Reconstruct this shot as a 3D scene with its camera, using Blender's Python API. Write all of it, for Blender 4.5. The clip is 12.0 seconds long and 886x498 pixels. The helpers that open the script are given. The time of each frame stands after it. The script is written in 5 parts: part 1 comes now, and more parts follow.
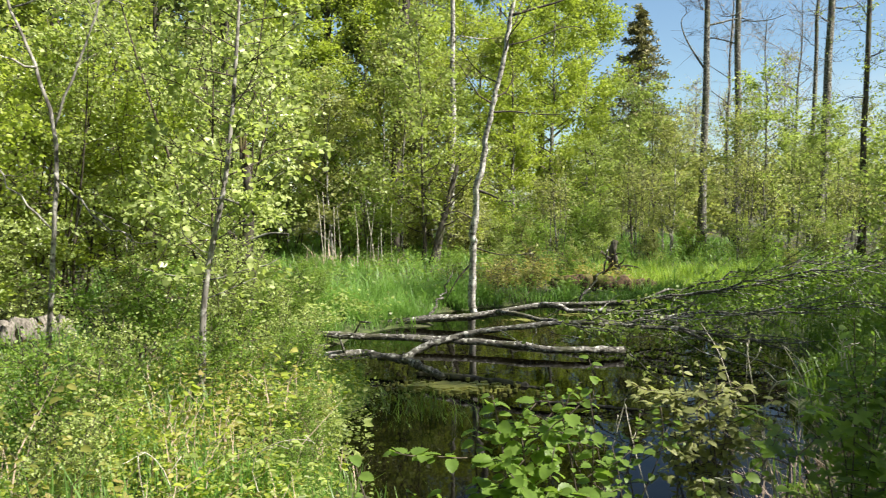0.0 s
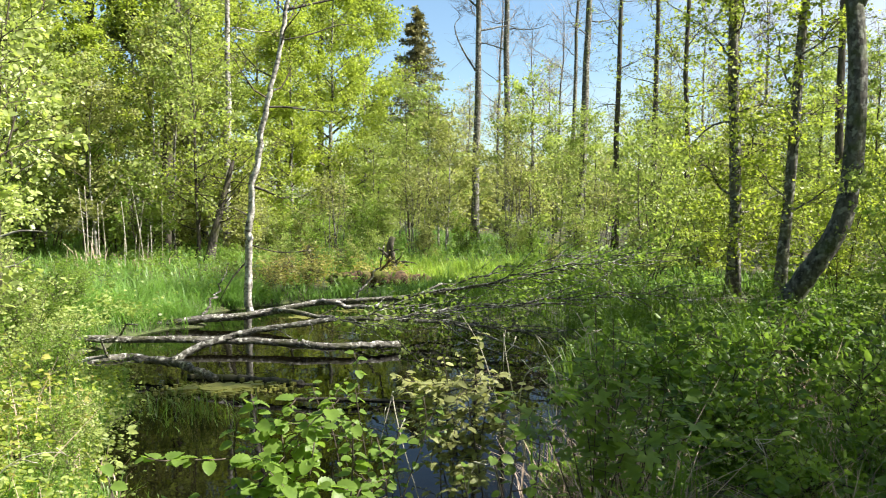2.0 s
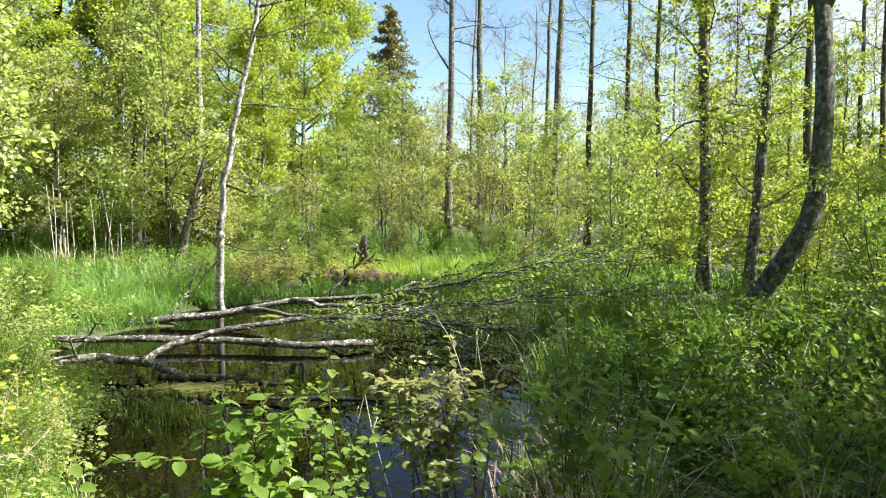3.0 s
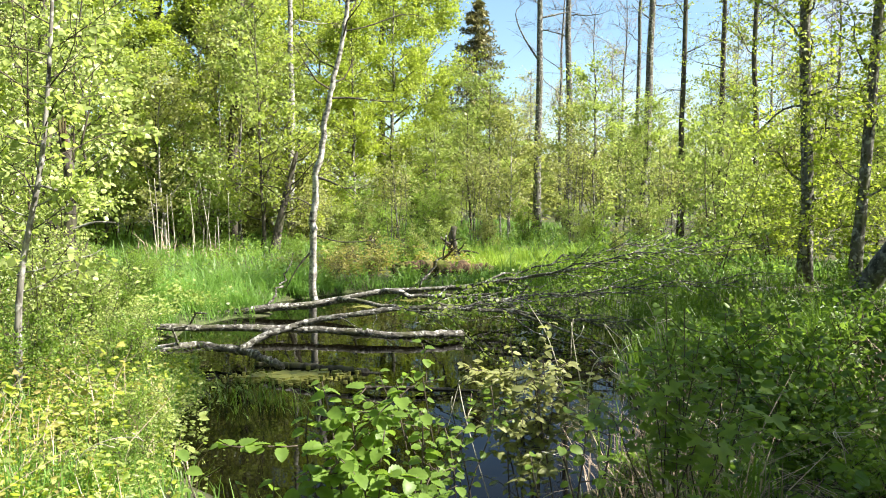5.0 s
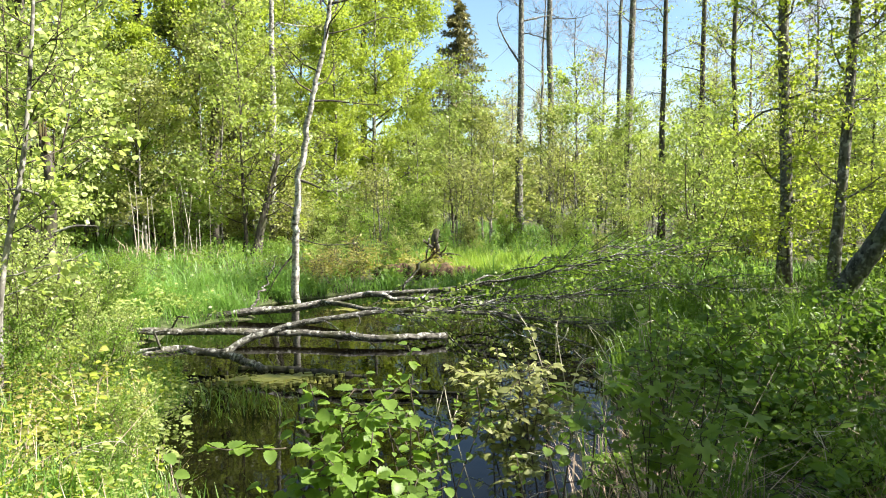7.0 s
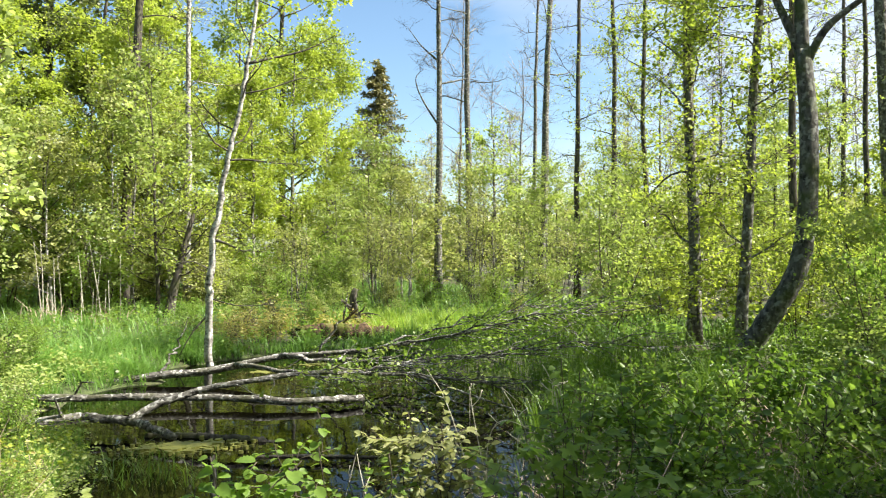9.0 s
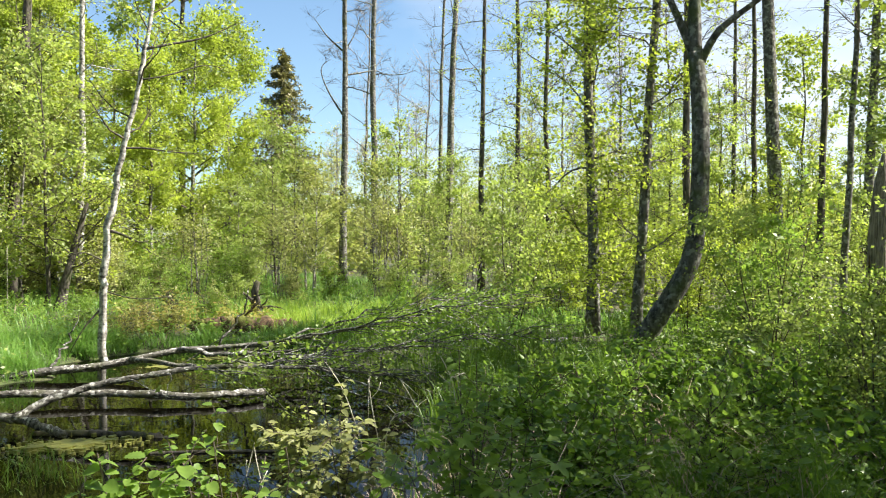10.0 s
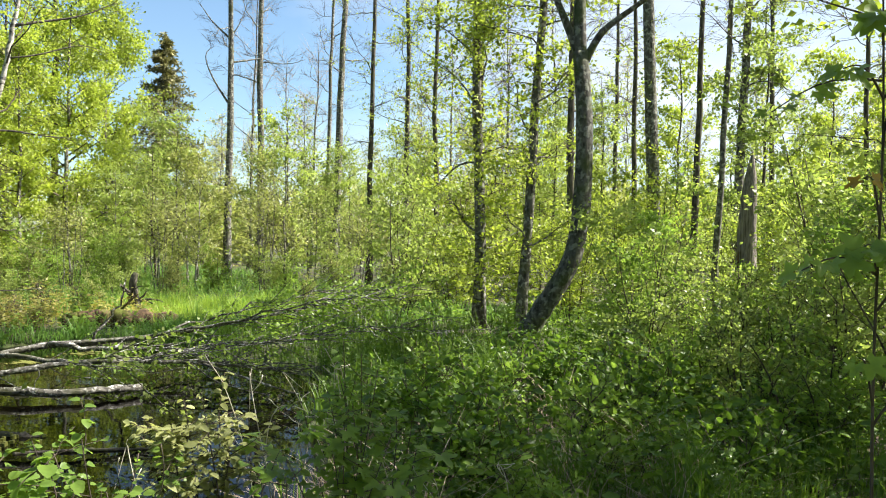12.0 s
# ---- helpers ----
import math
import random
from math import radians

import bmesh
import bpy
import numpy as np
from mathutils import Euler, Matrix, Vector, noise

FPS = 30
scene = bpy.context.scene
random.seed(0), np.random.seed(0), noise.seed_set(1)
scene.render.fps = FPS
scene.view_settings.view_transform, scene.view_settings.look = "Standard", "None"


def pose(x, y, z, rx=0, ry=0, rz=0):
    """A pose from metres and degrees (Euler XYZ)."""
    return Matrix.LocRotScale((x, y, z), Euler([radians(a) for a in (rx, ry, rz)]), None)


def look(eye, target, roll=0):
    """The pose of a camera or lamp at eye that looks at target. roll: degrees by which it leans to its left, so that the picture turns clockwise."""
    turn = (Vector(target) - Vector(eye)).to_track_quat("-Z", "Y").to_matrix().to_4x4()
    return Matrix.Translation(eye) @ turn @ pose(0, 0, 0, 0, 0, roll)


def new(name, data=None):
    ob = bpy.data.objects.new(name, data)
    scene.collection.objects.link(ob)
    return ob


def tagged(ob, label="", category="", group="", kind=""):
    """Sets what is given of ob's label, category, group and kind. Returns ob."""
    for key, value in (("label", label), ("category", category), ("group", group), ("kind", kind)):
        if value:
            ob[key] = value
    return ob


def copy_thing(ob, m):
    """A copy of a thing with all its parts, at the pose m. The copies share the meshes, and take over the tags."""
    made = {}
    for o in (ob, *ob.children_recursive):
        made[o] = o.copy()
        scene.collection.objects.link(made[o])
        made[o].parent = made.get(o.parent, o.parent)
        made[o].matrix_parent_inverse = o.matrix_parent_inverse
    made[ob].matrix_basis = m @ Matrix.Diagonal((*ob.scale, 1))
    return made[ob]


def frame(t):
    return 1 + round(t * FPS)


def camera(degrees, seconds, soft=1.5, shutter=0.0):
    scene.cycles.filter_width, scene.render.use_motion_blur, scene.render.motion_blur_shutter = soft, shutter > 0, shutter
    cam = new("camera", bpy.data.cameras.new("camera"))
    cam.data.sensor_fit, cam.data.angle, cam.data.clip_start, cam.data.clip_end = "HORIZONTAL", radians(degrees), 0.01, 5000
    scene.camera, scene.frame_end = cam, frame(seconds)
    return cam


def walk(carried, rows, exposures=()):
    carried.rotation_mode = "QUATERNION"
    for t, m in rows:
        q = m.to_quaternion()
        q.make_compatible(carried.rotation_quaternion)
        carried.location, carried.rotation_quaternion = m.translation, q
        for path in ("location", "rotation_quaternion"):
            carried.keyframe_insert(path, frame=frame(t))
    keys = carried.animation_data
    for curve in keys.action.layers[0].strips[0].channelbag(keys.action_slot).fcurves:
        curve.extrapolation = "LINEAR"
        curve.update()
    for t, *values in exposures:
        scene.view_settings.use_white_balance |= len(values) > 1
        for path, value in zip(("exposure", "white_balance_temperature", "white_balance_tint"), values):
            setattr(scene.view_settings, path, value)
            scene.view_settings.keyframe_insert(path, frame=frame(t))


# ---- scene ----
# The eye stands on the bank, two metres over the pond; the water lies at z = 0.
cam = camera(54.7, 12.0, soft=1.05, shutter=0.22)
PATH = [
    (0.0, -0.000, 0.000, 2.000, 0.00, -3.00, -0.00),
    (0.5, 0.016, -0.011, 1.999, -4.70, -2.97, -0.48),
    (1.0, 0.029, -0.020, 2.001, -8.57, -3.03, -0.60),
    (1.5, 0.044, -0.026, 2.002, -11.12, -3.04, -0.42),
    (2.0, 0.065, -0.040, 2.003, -14.55, -3.17, -0.35),
    (2.5, 0.070, -0.048, 2.005, -16.29, -3.27, -0.49),
    (2.7, 0.071, -0.047, 2.005, -16.52, -3.28, -0.44),
    (4.3, 0.046, -0.021, 1.998, -12.43, -3.53, 0.25),
    (4.5, 0.045, -0.019, 1.997, -11.65, -3.64, 0.28),
    (5.0, 0.045, -0.012, 1.997, -10.49, -3.88, 0.14),
    (5.5, 0.042, -0.008, 1.995, -10.73, -4.27, 0.11),
    (6.0, 0.025, -0.022, 1.996, -11.20, -4.42, 0.15),
    (6.5, 0.029, -0.025, 1.999, -11.35, -4.25, 0.15),
    (7.0, 0.025, -0.026, 1.997, -11.71, -3.70, 0.23),
    (7.2, 0.026, -0.025, 1.998, -11.82, -3.28, 0.24),
    (8.8, 0.066, -0.005, 2.012, -15.86, 0.27, 0.28),
    (9.0, 0.069, -0.007, 2.013, -17.04, 0.21, 0.24),
    (9.5, 0.081, -0.033, 2.016, -20.34, 0.11, -0.08),
    (10.0, 0.088, -0.048, 2.016, -23.33, -0.29, -0.11),
    (10.5, 0.105, -0.050, 2.017, -25.66, -0.38, -0.25),
    (11.0, 0.114, -0.057, 2.012, -28.03, -0.62, -0.39),
    (11.5, 0.117, -0.038, 2.004, -29.89, -0.72, -0.71),
    (12.0, 0.115, -0.017, 2.000, -30.78, -0.66, -0.72),
]
EXPOSURES = [(0.0, 1.38), (1.0, 1.50), (2.5, 1.80), (4.5, 1.93), (7.0, 1.93), (9.0, 1.82), (10.5, 1.76), (12.0, 1.79)]
walk(cam, [(t, pose(x, y, z, 90 + p, r, a)) for t, x, y, z, a, p, r in PATH], EXPOSURES)

# ---- world and sun ----
SUN_AZ, SUN_EL = radians(112), radians(48)
world = bpy.data.worlds.new("sky")
scene.world = world
world.use_nodes = True
wt = world.node_tree
sky = wt.nodes.new("ShaderNodeTexSky")
sky.sky_type, sky.sun_disc = "NISHITA", False
sky.sun_elevation, sky.sun_rotation = SUN_EL, SUN_AZ
sky.air_density, sky.dust_density, sky.ozone_density = 1.0, 0.5, 0.5
# thin white cloud, thicker on the sun's side of the sky
toward = wt.nodes.new("ShaderNodeTexCoord")
streak = wt.nodes.new("ShaderNodeMapping")
streak.inputs["Scale"].default_value = (1.0, 1.0, 2.6)
wisp = wt.nodes.new("ShaderNodeTexNoise")
wisp.inputs["Scale"].default_value, wisp.inputs["Detail"].default_value = 3.0, 6.0
wt.links.new(toward.outputs["Generated"], streak.inputs[0])
wt.links.new(streak.outputs[0], wisp.inputs["Vector"])
side = wt.nodes.new("ShaderNodeVectorMath")
side.operation = "DOT_PRODUCT"
side.inputs[1].default_value = (math.sin(SUN_AZ), math.cos(SUN_AZ), 0.0)
wt.links.new(toward.outputs["Generated"], side.inputs[0])
cover = wt.nodes.new("ShaderNodeMath")
cover.operation = "MULTIPLY_ADD"
cover.inputs[1].default_value = 0.55
wt.links.new(side.outputs["Value"], cover.inputs[0])
wt.links.new(wisp.outputs[0], cover.inputs[2])
thick = wt.nodes.new("ShaderNodeMapRange")
thick.inputs["From Min"].default_value, thick.inputs["From Max"].default_value = 0.45, 0.90
thick.inputs["To Max"].default_value = 0.88
wt.links.new(cover.outputs[0], thick.inputs["Value"])
veil = wt.nodes.new("ShaderNodeMix")
veil.data_type = "RGBA"
veil.inputs[7].default_value = (6.2, 6.5, 6.8, 1)
wt.links.new(thick.outputs[0], veil.inputs[0])
clear = wt.nodes.new("ShaderNodeMix")
clear.data_type, clear.blend_type = "RGBA", "MULTIPLY"
clear.inputs[0].default_value, clear.inputs[7].default_value = 1.0, (0.93, 1.06, 1.12, 1)
wt.links.new(sky.outputs[0], clear.inputs[6])
wt.links.new(clear.outputs[2], veil.inputs[6])
wt.links.new(veil.outputs[2], wt.nodes["Background"].inputs[0])
wt.nodes["Background"].inputs[1].default_value = 0.053
sun = new("sun", bpy.data.lights.new("sun", "SUN"))
sun.data.energy, sun.data.angle, sun.data.color = 5.0, radians(0.6), (1.0, 0.94, 0.84)
to_sun = Vector((math.sin(SUN_AZ) * math.cos(SUN_EL), math.cos(SUN_AZ) * math.cos(SUN_EL), math.sin(SUN_EL)))
sun.matrix_world = look(to_sun * 80, (0, 0, 0))


# ---- materials ----
def material(name):
    m = bpy.data.materials.new(name)
    m.use_nodes = True
    nt = m.node_tree
    return m, nt, nt.nodes["Principled BSDF"], nt.nodes["Material Output"]


def node(nt, kind, **values):
    n = nt.nodes.new(kind)
    for key, value in values.items():
        n.inputs[key.replace("_", " ")].default_value = value
    return n


def noise_tex(nt, scale, detail=4.0, stretch=(1, 1, 1), coord="Object"):
    co = nt.nodes.new("ShaderNodeTexCoord")
    mp = nt.nodes.new("ShaderNodeMapping")
    mp.inputs["Scale"].default_value = stretch
    nt.links.new(co.outputs[coord], mp.inputs[0])
    nz = node(nt, "ShaderNodeTexNoise", Scale=scale, Detail=detail)
    nt.links.new(mp.outputs[0], nz.inputs["Vector"])
    return nz


def ramp(nt, source, *stops):
    r = nt.nodes.new("ShaderNodeValToRGB")
    while len(r.color_ramp.elements) < len(stops):
        r.color_ramp.elements.new(0.5)
    for e, (p, c) in zip(r.color_ramp.elements, stops):
        e.position, e.color = p, (*c, 1)
    nt.links.new(source, r.inputs[0])
    return r


def mix(nt, fac, a, b, mode="MIX"):
    m = nt.nodes.new("ShaderNodeMix")
    m.data_type, m.blend_type = "RGBA", mode
    for socket, value in ((m.inputs[0], fac), (m.inputs[6], a), (m.inputs[7], b)):
        if isinstance(value, bpy.types.NodeSocket):
            nt.links.new(value, socket)
        else:
            socket.default_value = value if isinstance(value, float) else (*value, 1)
    return m.outputs[2]


def bump(nt, bsdf, height, strength, distance):
    b = node(nt, "ShaderNodeBump", Strength=strength, Distance=distance)
    nt.links.new(height, b.inputs["Height"])
    nt.links.new(b.outputs[0], bsdf.inputs["Normal"])


def leaf_material(name, dark, light, through_light, share=0.42, gloss=0.42, odd=None, shine=0.3):
    """Thin leaf: a waxy face that also lets light through; each leaf has its own shade."""
    m, nt, bsdf, out = material(name)
    dark, light, through_light = ((r * 0.94, g * 0.77, b * 0.92) for r, g, b in (dark, light, through_light))
    geo = nt.nodes.new("ShaderNodeNewGeometry")
    info = nt.nodes.new("ShaderNodeObjectInfo")
    add = nt.nodes.new("ShaderNodeMath")
    add.operation = "ADD"
    nt.links.new(geo.outputs["Random Per Island"], add.inputs[0])
    half = nt.nodes.new("ShaderNodeMath")
    half.operation = "MULTIPLY"
    half.inputs[1].default_value = 0.25
    nt.links.new(info.outputs["Random"], half.inputs[0])
    nt.links.new(half.outputs[0], add.inputs[1])
    shade = ramp(nt, add.outputs[0], (0.0, dark), (0.85, light), (1.0, odd or light))
    spots = noise_tex(nt, 1.3, 3.0)
    tone = ramp(nt, spots.outputs[0], (0.3, (0.72, 0.74, 0.66)), (0.7, (1.12, 1.1, 1.0)))
    col = mix(nt, 1.0, shade.outputs[0], tone.outputs[0], "MULTIPLY")
    nt.links.new(col, bsdf.inputs["Base Color"])
    bsdf.inputs["Roughness"].default_value = gloss
    bsdf.inputs["Specular IOR Level"].default_value = shine
    tl = nt.nodes.new("ShaderNodeBsdfTranslucent")
    nt.links.new(mix(nt, 1.0, tone.outputs[0], through_light, "MULTIPLY"), tl.inputs[0])
    ms = nt.nodes.new("ShaderNodeMixShader")
    ms.inputs[0].default_value = share + 0.05
    nt.links.new(bsdf.outputs[0], ms.inputs[1])
    nt.links.new(tl.outputs[0], ms.inputs[2])
    nt.links.new(ms.outputs[0], out.inputs[0])
    return m


def bark_material(name, dark, light, moss=None, lichen=None, scale=9.0, rough=0.95, depth=0.02, stretch=(1, 1, 0.22), cover=0.51):
    m, nt, bsdf, out = material(name)
    ridges = noise_tex(nt, scale * 2.2, 6.0, stretch)
    patches = noise_tex(nt, scale * 0.28, 3.0)
    col = ramp(nt, ridges.outputs[0], (0.32, dark), (0.62, light)).outputs[0]
    if lichen:
        spots = noise_tex(nt, scale * 1.5, 4.0)
        f = ramp(nt, spots.outputs[0], (cover, (0, 0, 0)), (cover + 0.1, (1, 1, 1)))
        col = mix(nt, f.outputs[0], col, lichen)
    if moss:
        f = ramp(nt, patches.outputs[0], (0.50, (0, 0, 0)), (0.66, (0.85, 0.85, 0.85)))
        col = mix(nt, f.outputs[0], col, moss)
    tone = ramp(nt, patches.outputs[0], (0.3, (0.75, 0.75, 0.75)), (0.7, (1.15, 1.15, 1.15)))
    nt.links.new(mix(nt, 1.0, col, tone.outputs[0], "MULTIPLY"), bsdf.inputs["Base Color"])
    bsdf.inputs["Roughness"].default_value = rough
    bsdf.inputs["Specular IOR Level"].default_value = 0.25
    bump(nt, bsdf, ridges.outputs[0], 0.9, depth)
    return m


LEAF_MAPLE = leaf_material("maple_leaf", (0.14, 0.25, 0.035), (0.39, 0.55, 0.085), (0.54, 0.82, 0.08), 0.42, gloss=0.42)
LEAF_ALDER = leaf_material("alder_leaf", (0.12, 0.21, 0.05), (0.37, 0.53, 0.16), (0.47, 0.74, 0.12), 0.42, gloss=0.38)
# Lit copy of the alder leaf: sunshine is put into its paler colours.
LEAF_ALDER_LIT = leaf_material("sunlit_alder_leaf", (0.16, 0.26, 0.07), (0.47, 0.66, 0.23), (0.58, 0.87, 0.16), 0.42, gloss=0.32, shine=0.5)
LEAF_DARK = leaf_material("dark_leaf", (0.045, 0.085, 0.03), (0.13, 0.19, 0.06), (0.19, 0.30, 0.06), 0.36, gloss=0.42)
LEAF_WILLOW = leaf_material("willow_leaf", (0.15, 0.23, 0.08), (0.43, 0.54, 0.21), (0.52, 0.71, 0.14), 0.40, gloss=0.42)
LEAF_HAZEL = leaf_material("hazel_leaf", (0.09, 0.205, 0.035), (0.22, 0.39, 0.07), (0.34, 0.64, 0.07), 0.42, gloss=0.42)
LEAF_PALE = leaf_material("pale_leaf", (0.20, 0.30, 0.10), (0.44, 0.52, 0.21), (0.46, 0.60, 0.16), 0.36, gloss=0.45)
# Shade is put into this green, lowered to deepen the bank's shadow.
LEAF_HERB_SHADED = leaf_material("shaded_herb_leaf", (0.032, 0.088, 0.014), (0.125, 0.26, 0.038), (0.21, 0.45, 0.035), 0.34, gloss=0.36)
LEAF_TIP = leaf_material("young_leaf", (0.20, 0.28, 0.06), (0.36, 0.42, 0.11), (0.48, 0.56, 0.09), 0.38, odd=(0.34, 0.27, 0.12))
LEAF_YELLOW = leaf_material("yellow_leaf", (0.25, 0.22, 0.02), (0.4, 0.30, 0.03), (0.55, 0.42, 0.04))
LEAF_NEEDLE = leaf_material("spruce_needle", (0.09, 0.12, 0.05), (0.32, 0.36, 0.14), (0.2, 0.25, 0.06), share=0.15)
GRASS = leaf_material("sedge", (0.075, 0.22, 0.035), (0.20, 0.42, 0.09), (0.27, 0.60, 0.09), share=0.42, gloss=0.4)
# Shaded copy of the sedge: shadow is put into its darker green.
GRASS_SHADED = leaf_material("shaded_sedge", (0.035, 0.10, 0.016), (0.125, 0.26, 0.038), (0.21, 0.44, 0.035), share=0.36, gloss=0.4)
# Sunlight is put into this colour: a lighter, yellower copy of the sedge.
GRASS_LIT = leaf_material("sunlit_grass", (0.18, 0.34, 0.04), (0.35, 0.58, 0.10), (0.45, 0.78, 0.08), share=0.42, gloss=0.45)
GRASS_DRY = leaf_material("dry_grass", (0.36, 0.33, 0.22), (0.60, 0.56, 0.40), (0.3, 0.27, 0.16), share=0.2, gloss=0.7)
BARK_ALDER = bark_material("alder_bark", (0.03, 0.028, 0.025), (0.155, 0.145, 0.13), lichen=(0.32, 0.32, 0.28), moss=(0.07, 0.075, 0.03))
BARK_DARK = bark_material("dark_bark", (0.022, 0.019, 0.016), (0.13, 0.115, 0.095), moss=(0.055, 0.06, 0.022))
BARK_MOSSY = bark_material("mossy_grey_bark", (0.03, 0.028, 0.024), (0.12, 0.115, 0.105), moss=(0.05, 0.065, 0.02), lichen=(0.22, 0.225, 0.20), scale=7.0, stretch=(1, 1, 0.5))
BARK_PALE = bark_material("pale_bark", (0.045, 0.04, 0.035), (0.42, 0.40, 0.36), lichen=(0.58, 0.57, 0.53), scale=6.0, depth=0.012, stretch=(1, 1, 1.6))
BARK_LOG = bark_material("weathered_bark", (0.025, 0.022, 0.019), (0.18, 0.17, 0.15), moss=(0.06, 0.062, 0.03), lichen=(0.5, 0.49, 0.46), cover=0.54, scale=13.0, depth=0.03, stretch=(0.6, 1, 1))
BARK_YOUNG = bark_material("young_bark", (0.05, 0.045, 0.04), (0.26, 0.245, 0.22), lichen=(0.36, 0.35, 0.32), scale=10.0, depth=0.004)
BARK_TWIG = bark_material("twig_bark", (0.03, 0.024, 0.018), (0.11, 0.09, 0.07), scale=14.0, depth=0.003)
TWIG_PALE = bark_material("pale_twig_bark", (0.13, 0.115, 0.10), (0.32, 0.29, 0.26), scale=14.0, depth=0.003)
WOOD_GREY = bark_material("bare_grey_wood", (0.07, 0.06, 0.05), (0.27, 0.24, 0.21), scale=12.0, stretch=(1.6, 1.6, 0.06))
WOOD_DRY = bark_material("dry_stalk", (0.30, 0.27, 0.21), (0.58, 0.53, 0.44), scale=20.0, depth=0.002)
ROT = bark_material("rotten_wood", (0.025, 0.016, 0.010), (0.13, 0.085, 0.05), moss=(0.11, 0.13, 0.025), scale=8.0)


def soil_material():
    m, nt, bsdf, out = material("wet_soil_and_litter")
    big, fine, leaf = noise_tex(nt, 0.5, 5.0), noise_tex(nt, 14.0, 8.0), noise_tex(nt, 45.0, 2.0)
    col = ramp(nt, fine.outputs[0], (0.3, (0.018, 0.013, 0.008)), (0.55, (0.06, 0.045, 0.026)), (0.75, (0.15, 0.115, 0.065))).outputs[0]
    green = ramp(nt, fine.outputs[0], (0.3, (0.025, 0.04, 0.01)), (0.7, (0.07, 0.10, 0.022))).outputs[0]
    f = ramp(nt, big.outputs[0], (0.38, (0, 0, 0)), (0.6, (0.9, 0.9, 0.9)))
    nt.links.new(mix(nt, f.outputs[0], col, green), bsdf.inputs["Base Color"])
    bsdf.inputs["Roughness"].default_value = 0.92
    bump(nt, bsdf, leaf.outputs[0], 0.8, 0.03)
    return m


def water_material():
    m, nt, bsdf, out = material("brown_pond_water")
    murk = noise_tex(nt, 0.6, 3.0)
    nt.links.new(ramp(nt, murk.outputs[0], (0.3, (0.0012, 0.001, 0.0006)), (0.7, (0.003, 0.0026, 0.0011))).outputs[0], bsdf.inputs["Base Color"])
    bsdf.inputs["Roughness"].default_value = 0.02
    bsdf.inputs["IOR"].default_value = 1.33
    bsdf.inputs["Specular IOR Level"].default_value = 0.11
    rip = noise_tex(nt, 3.0, 2.0)
    bump(nt, bsdf, rip.outputs[0], 0.12, 0.012)
    return m


SOIL, WATER = soil_material(), water_material()


# ---- building helpers ----
def mesh_of(name, verts, quads, mat, smooth=True):
    """A mesh from arrays of vertices and of four-cornered faces."""
    me = bpy.data.meshes.new(name)
    verts, quads = np.asarray(verts, dtype=np.float32), np.asarray(quads, dtype=np.int32)
    me.vertices.add(len(verts))
    me.vertices.foreach_set("co", verts.ravel())
    me.loops.add(quads.size)
    me.polygons.add(len(quads))
    me.loops.foreach_set("vertex_index", quads.ravel())
    me.polygons.foreach_set("loop_start", np.arange(len(quads), dtype=np.int32) * 4)
    me.polygons.foreach_set("use_smooth", np.full(len(quads), smooth))
    me.update(calc_edges=True)
    me.validate()
    me.materials.append(mat)
    return me


def part(name, data, parent, label="", kind=""):
    ob = new(name, data)
    ob.parent = parent
    return tagged(ob, label=label, kind=kind)


def unit(v):
    v = np.asarray(v, dtype=float)
    return v / np.maximum(np.linalg.norm(v, axis=-1, keepdims=True), 1e-9)


def tubes(lines, sides=6, rough=0.0, seed=0, caps=True):
    """Tapered tubes along lines of (points, radii), closed at both ends: vertices and faces."""
    vs, fs, at = [], [], 0
    rng = np.random.default_rng(seed)
    ang = np.arange(sides) * 2 * np.pi / sides
    for pts, rad in lines:
        pts, rad = np.asarray(pts, dtype=float), np.asarray(rad, dtype=float)
        n = len(pts)
        tan = unit(np.gradient(pts, axis=0))
        main = unit(pts[-1] - pts[0])
        ref = np.array([0.0, 1.0, 0.0]) if abs(main[1]) < 0.8 else np.array([1.0, 0.0, 0.0])
        u = unit(np.cross(tan, ref))
        w = np.cross(tan, u)
        r = rad[:, None] * np.ones(sides)
        if rough:
            lobes = 1 + rough * np.sin(ang * 3 + rng.uniform(0, 6)) * 0.6
            r = r * lobes * (1 + rough * rng.normal(size=(n, sides)) * 0.6)
        ring = pts[:, None] + r[..., None] * (np.cos(ang)[None, :, None] * u[:, None] + np.sin(ang)[None, :, None] * w[:, None])
        vs += [ring.reshape(-1, 3), pts[:1], pts[-1:]]
        i = np.arange(n - 1)[:, None] * sides + np.arange(sides)[None]
        j = np.arange(n - 1)[:, None] * sides + (np.arange(sides)[None] + 1) % sides
        fs.append(at + np.stack([i, j, j + sides, i + sides], -1).reshape(-1, 4))
        at0, at = at, at + n * sides + 2
        if not caps:
            continue
        k = np.arange(0, sides, 2)
        last = (n - 1) * sides
        fs.append(at0 + np.stack([np.full(len(k), n * sides), (k + 2) % sides, (k + 1) % sides, k], -1))
        fs.append(at0 + np.stack([np.full(len(k), n * sides + 1), last + k, last + (k + 1) % sides, last + (k + 2) % sides], -1))
    return np.concatenate(vs), np.concatenate(fs)


def tube_mesh(name, lines, mat, sides=6, rough=0.0, seed=0):
    return mesh_of(name, *tubes(lines, sides, rough, seed), mat)


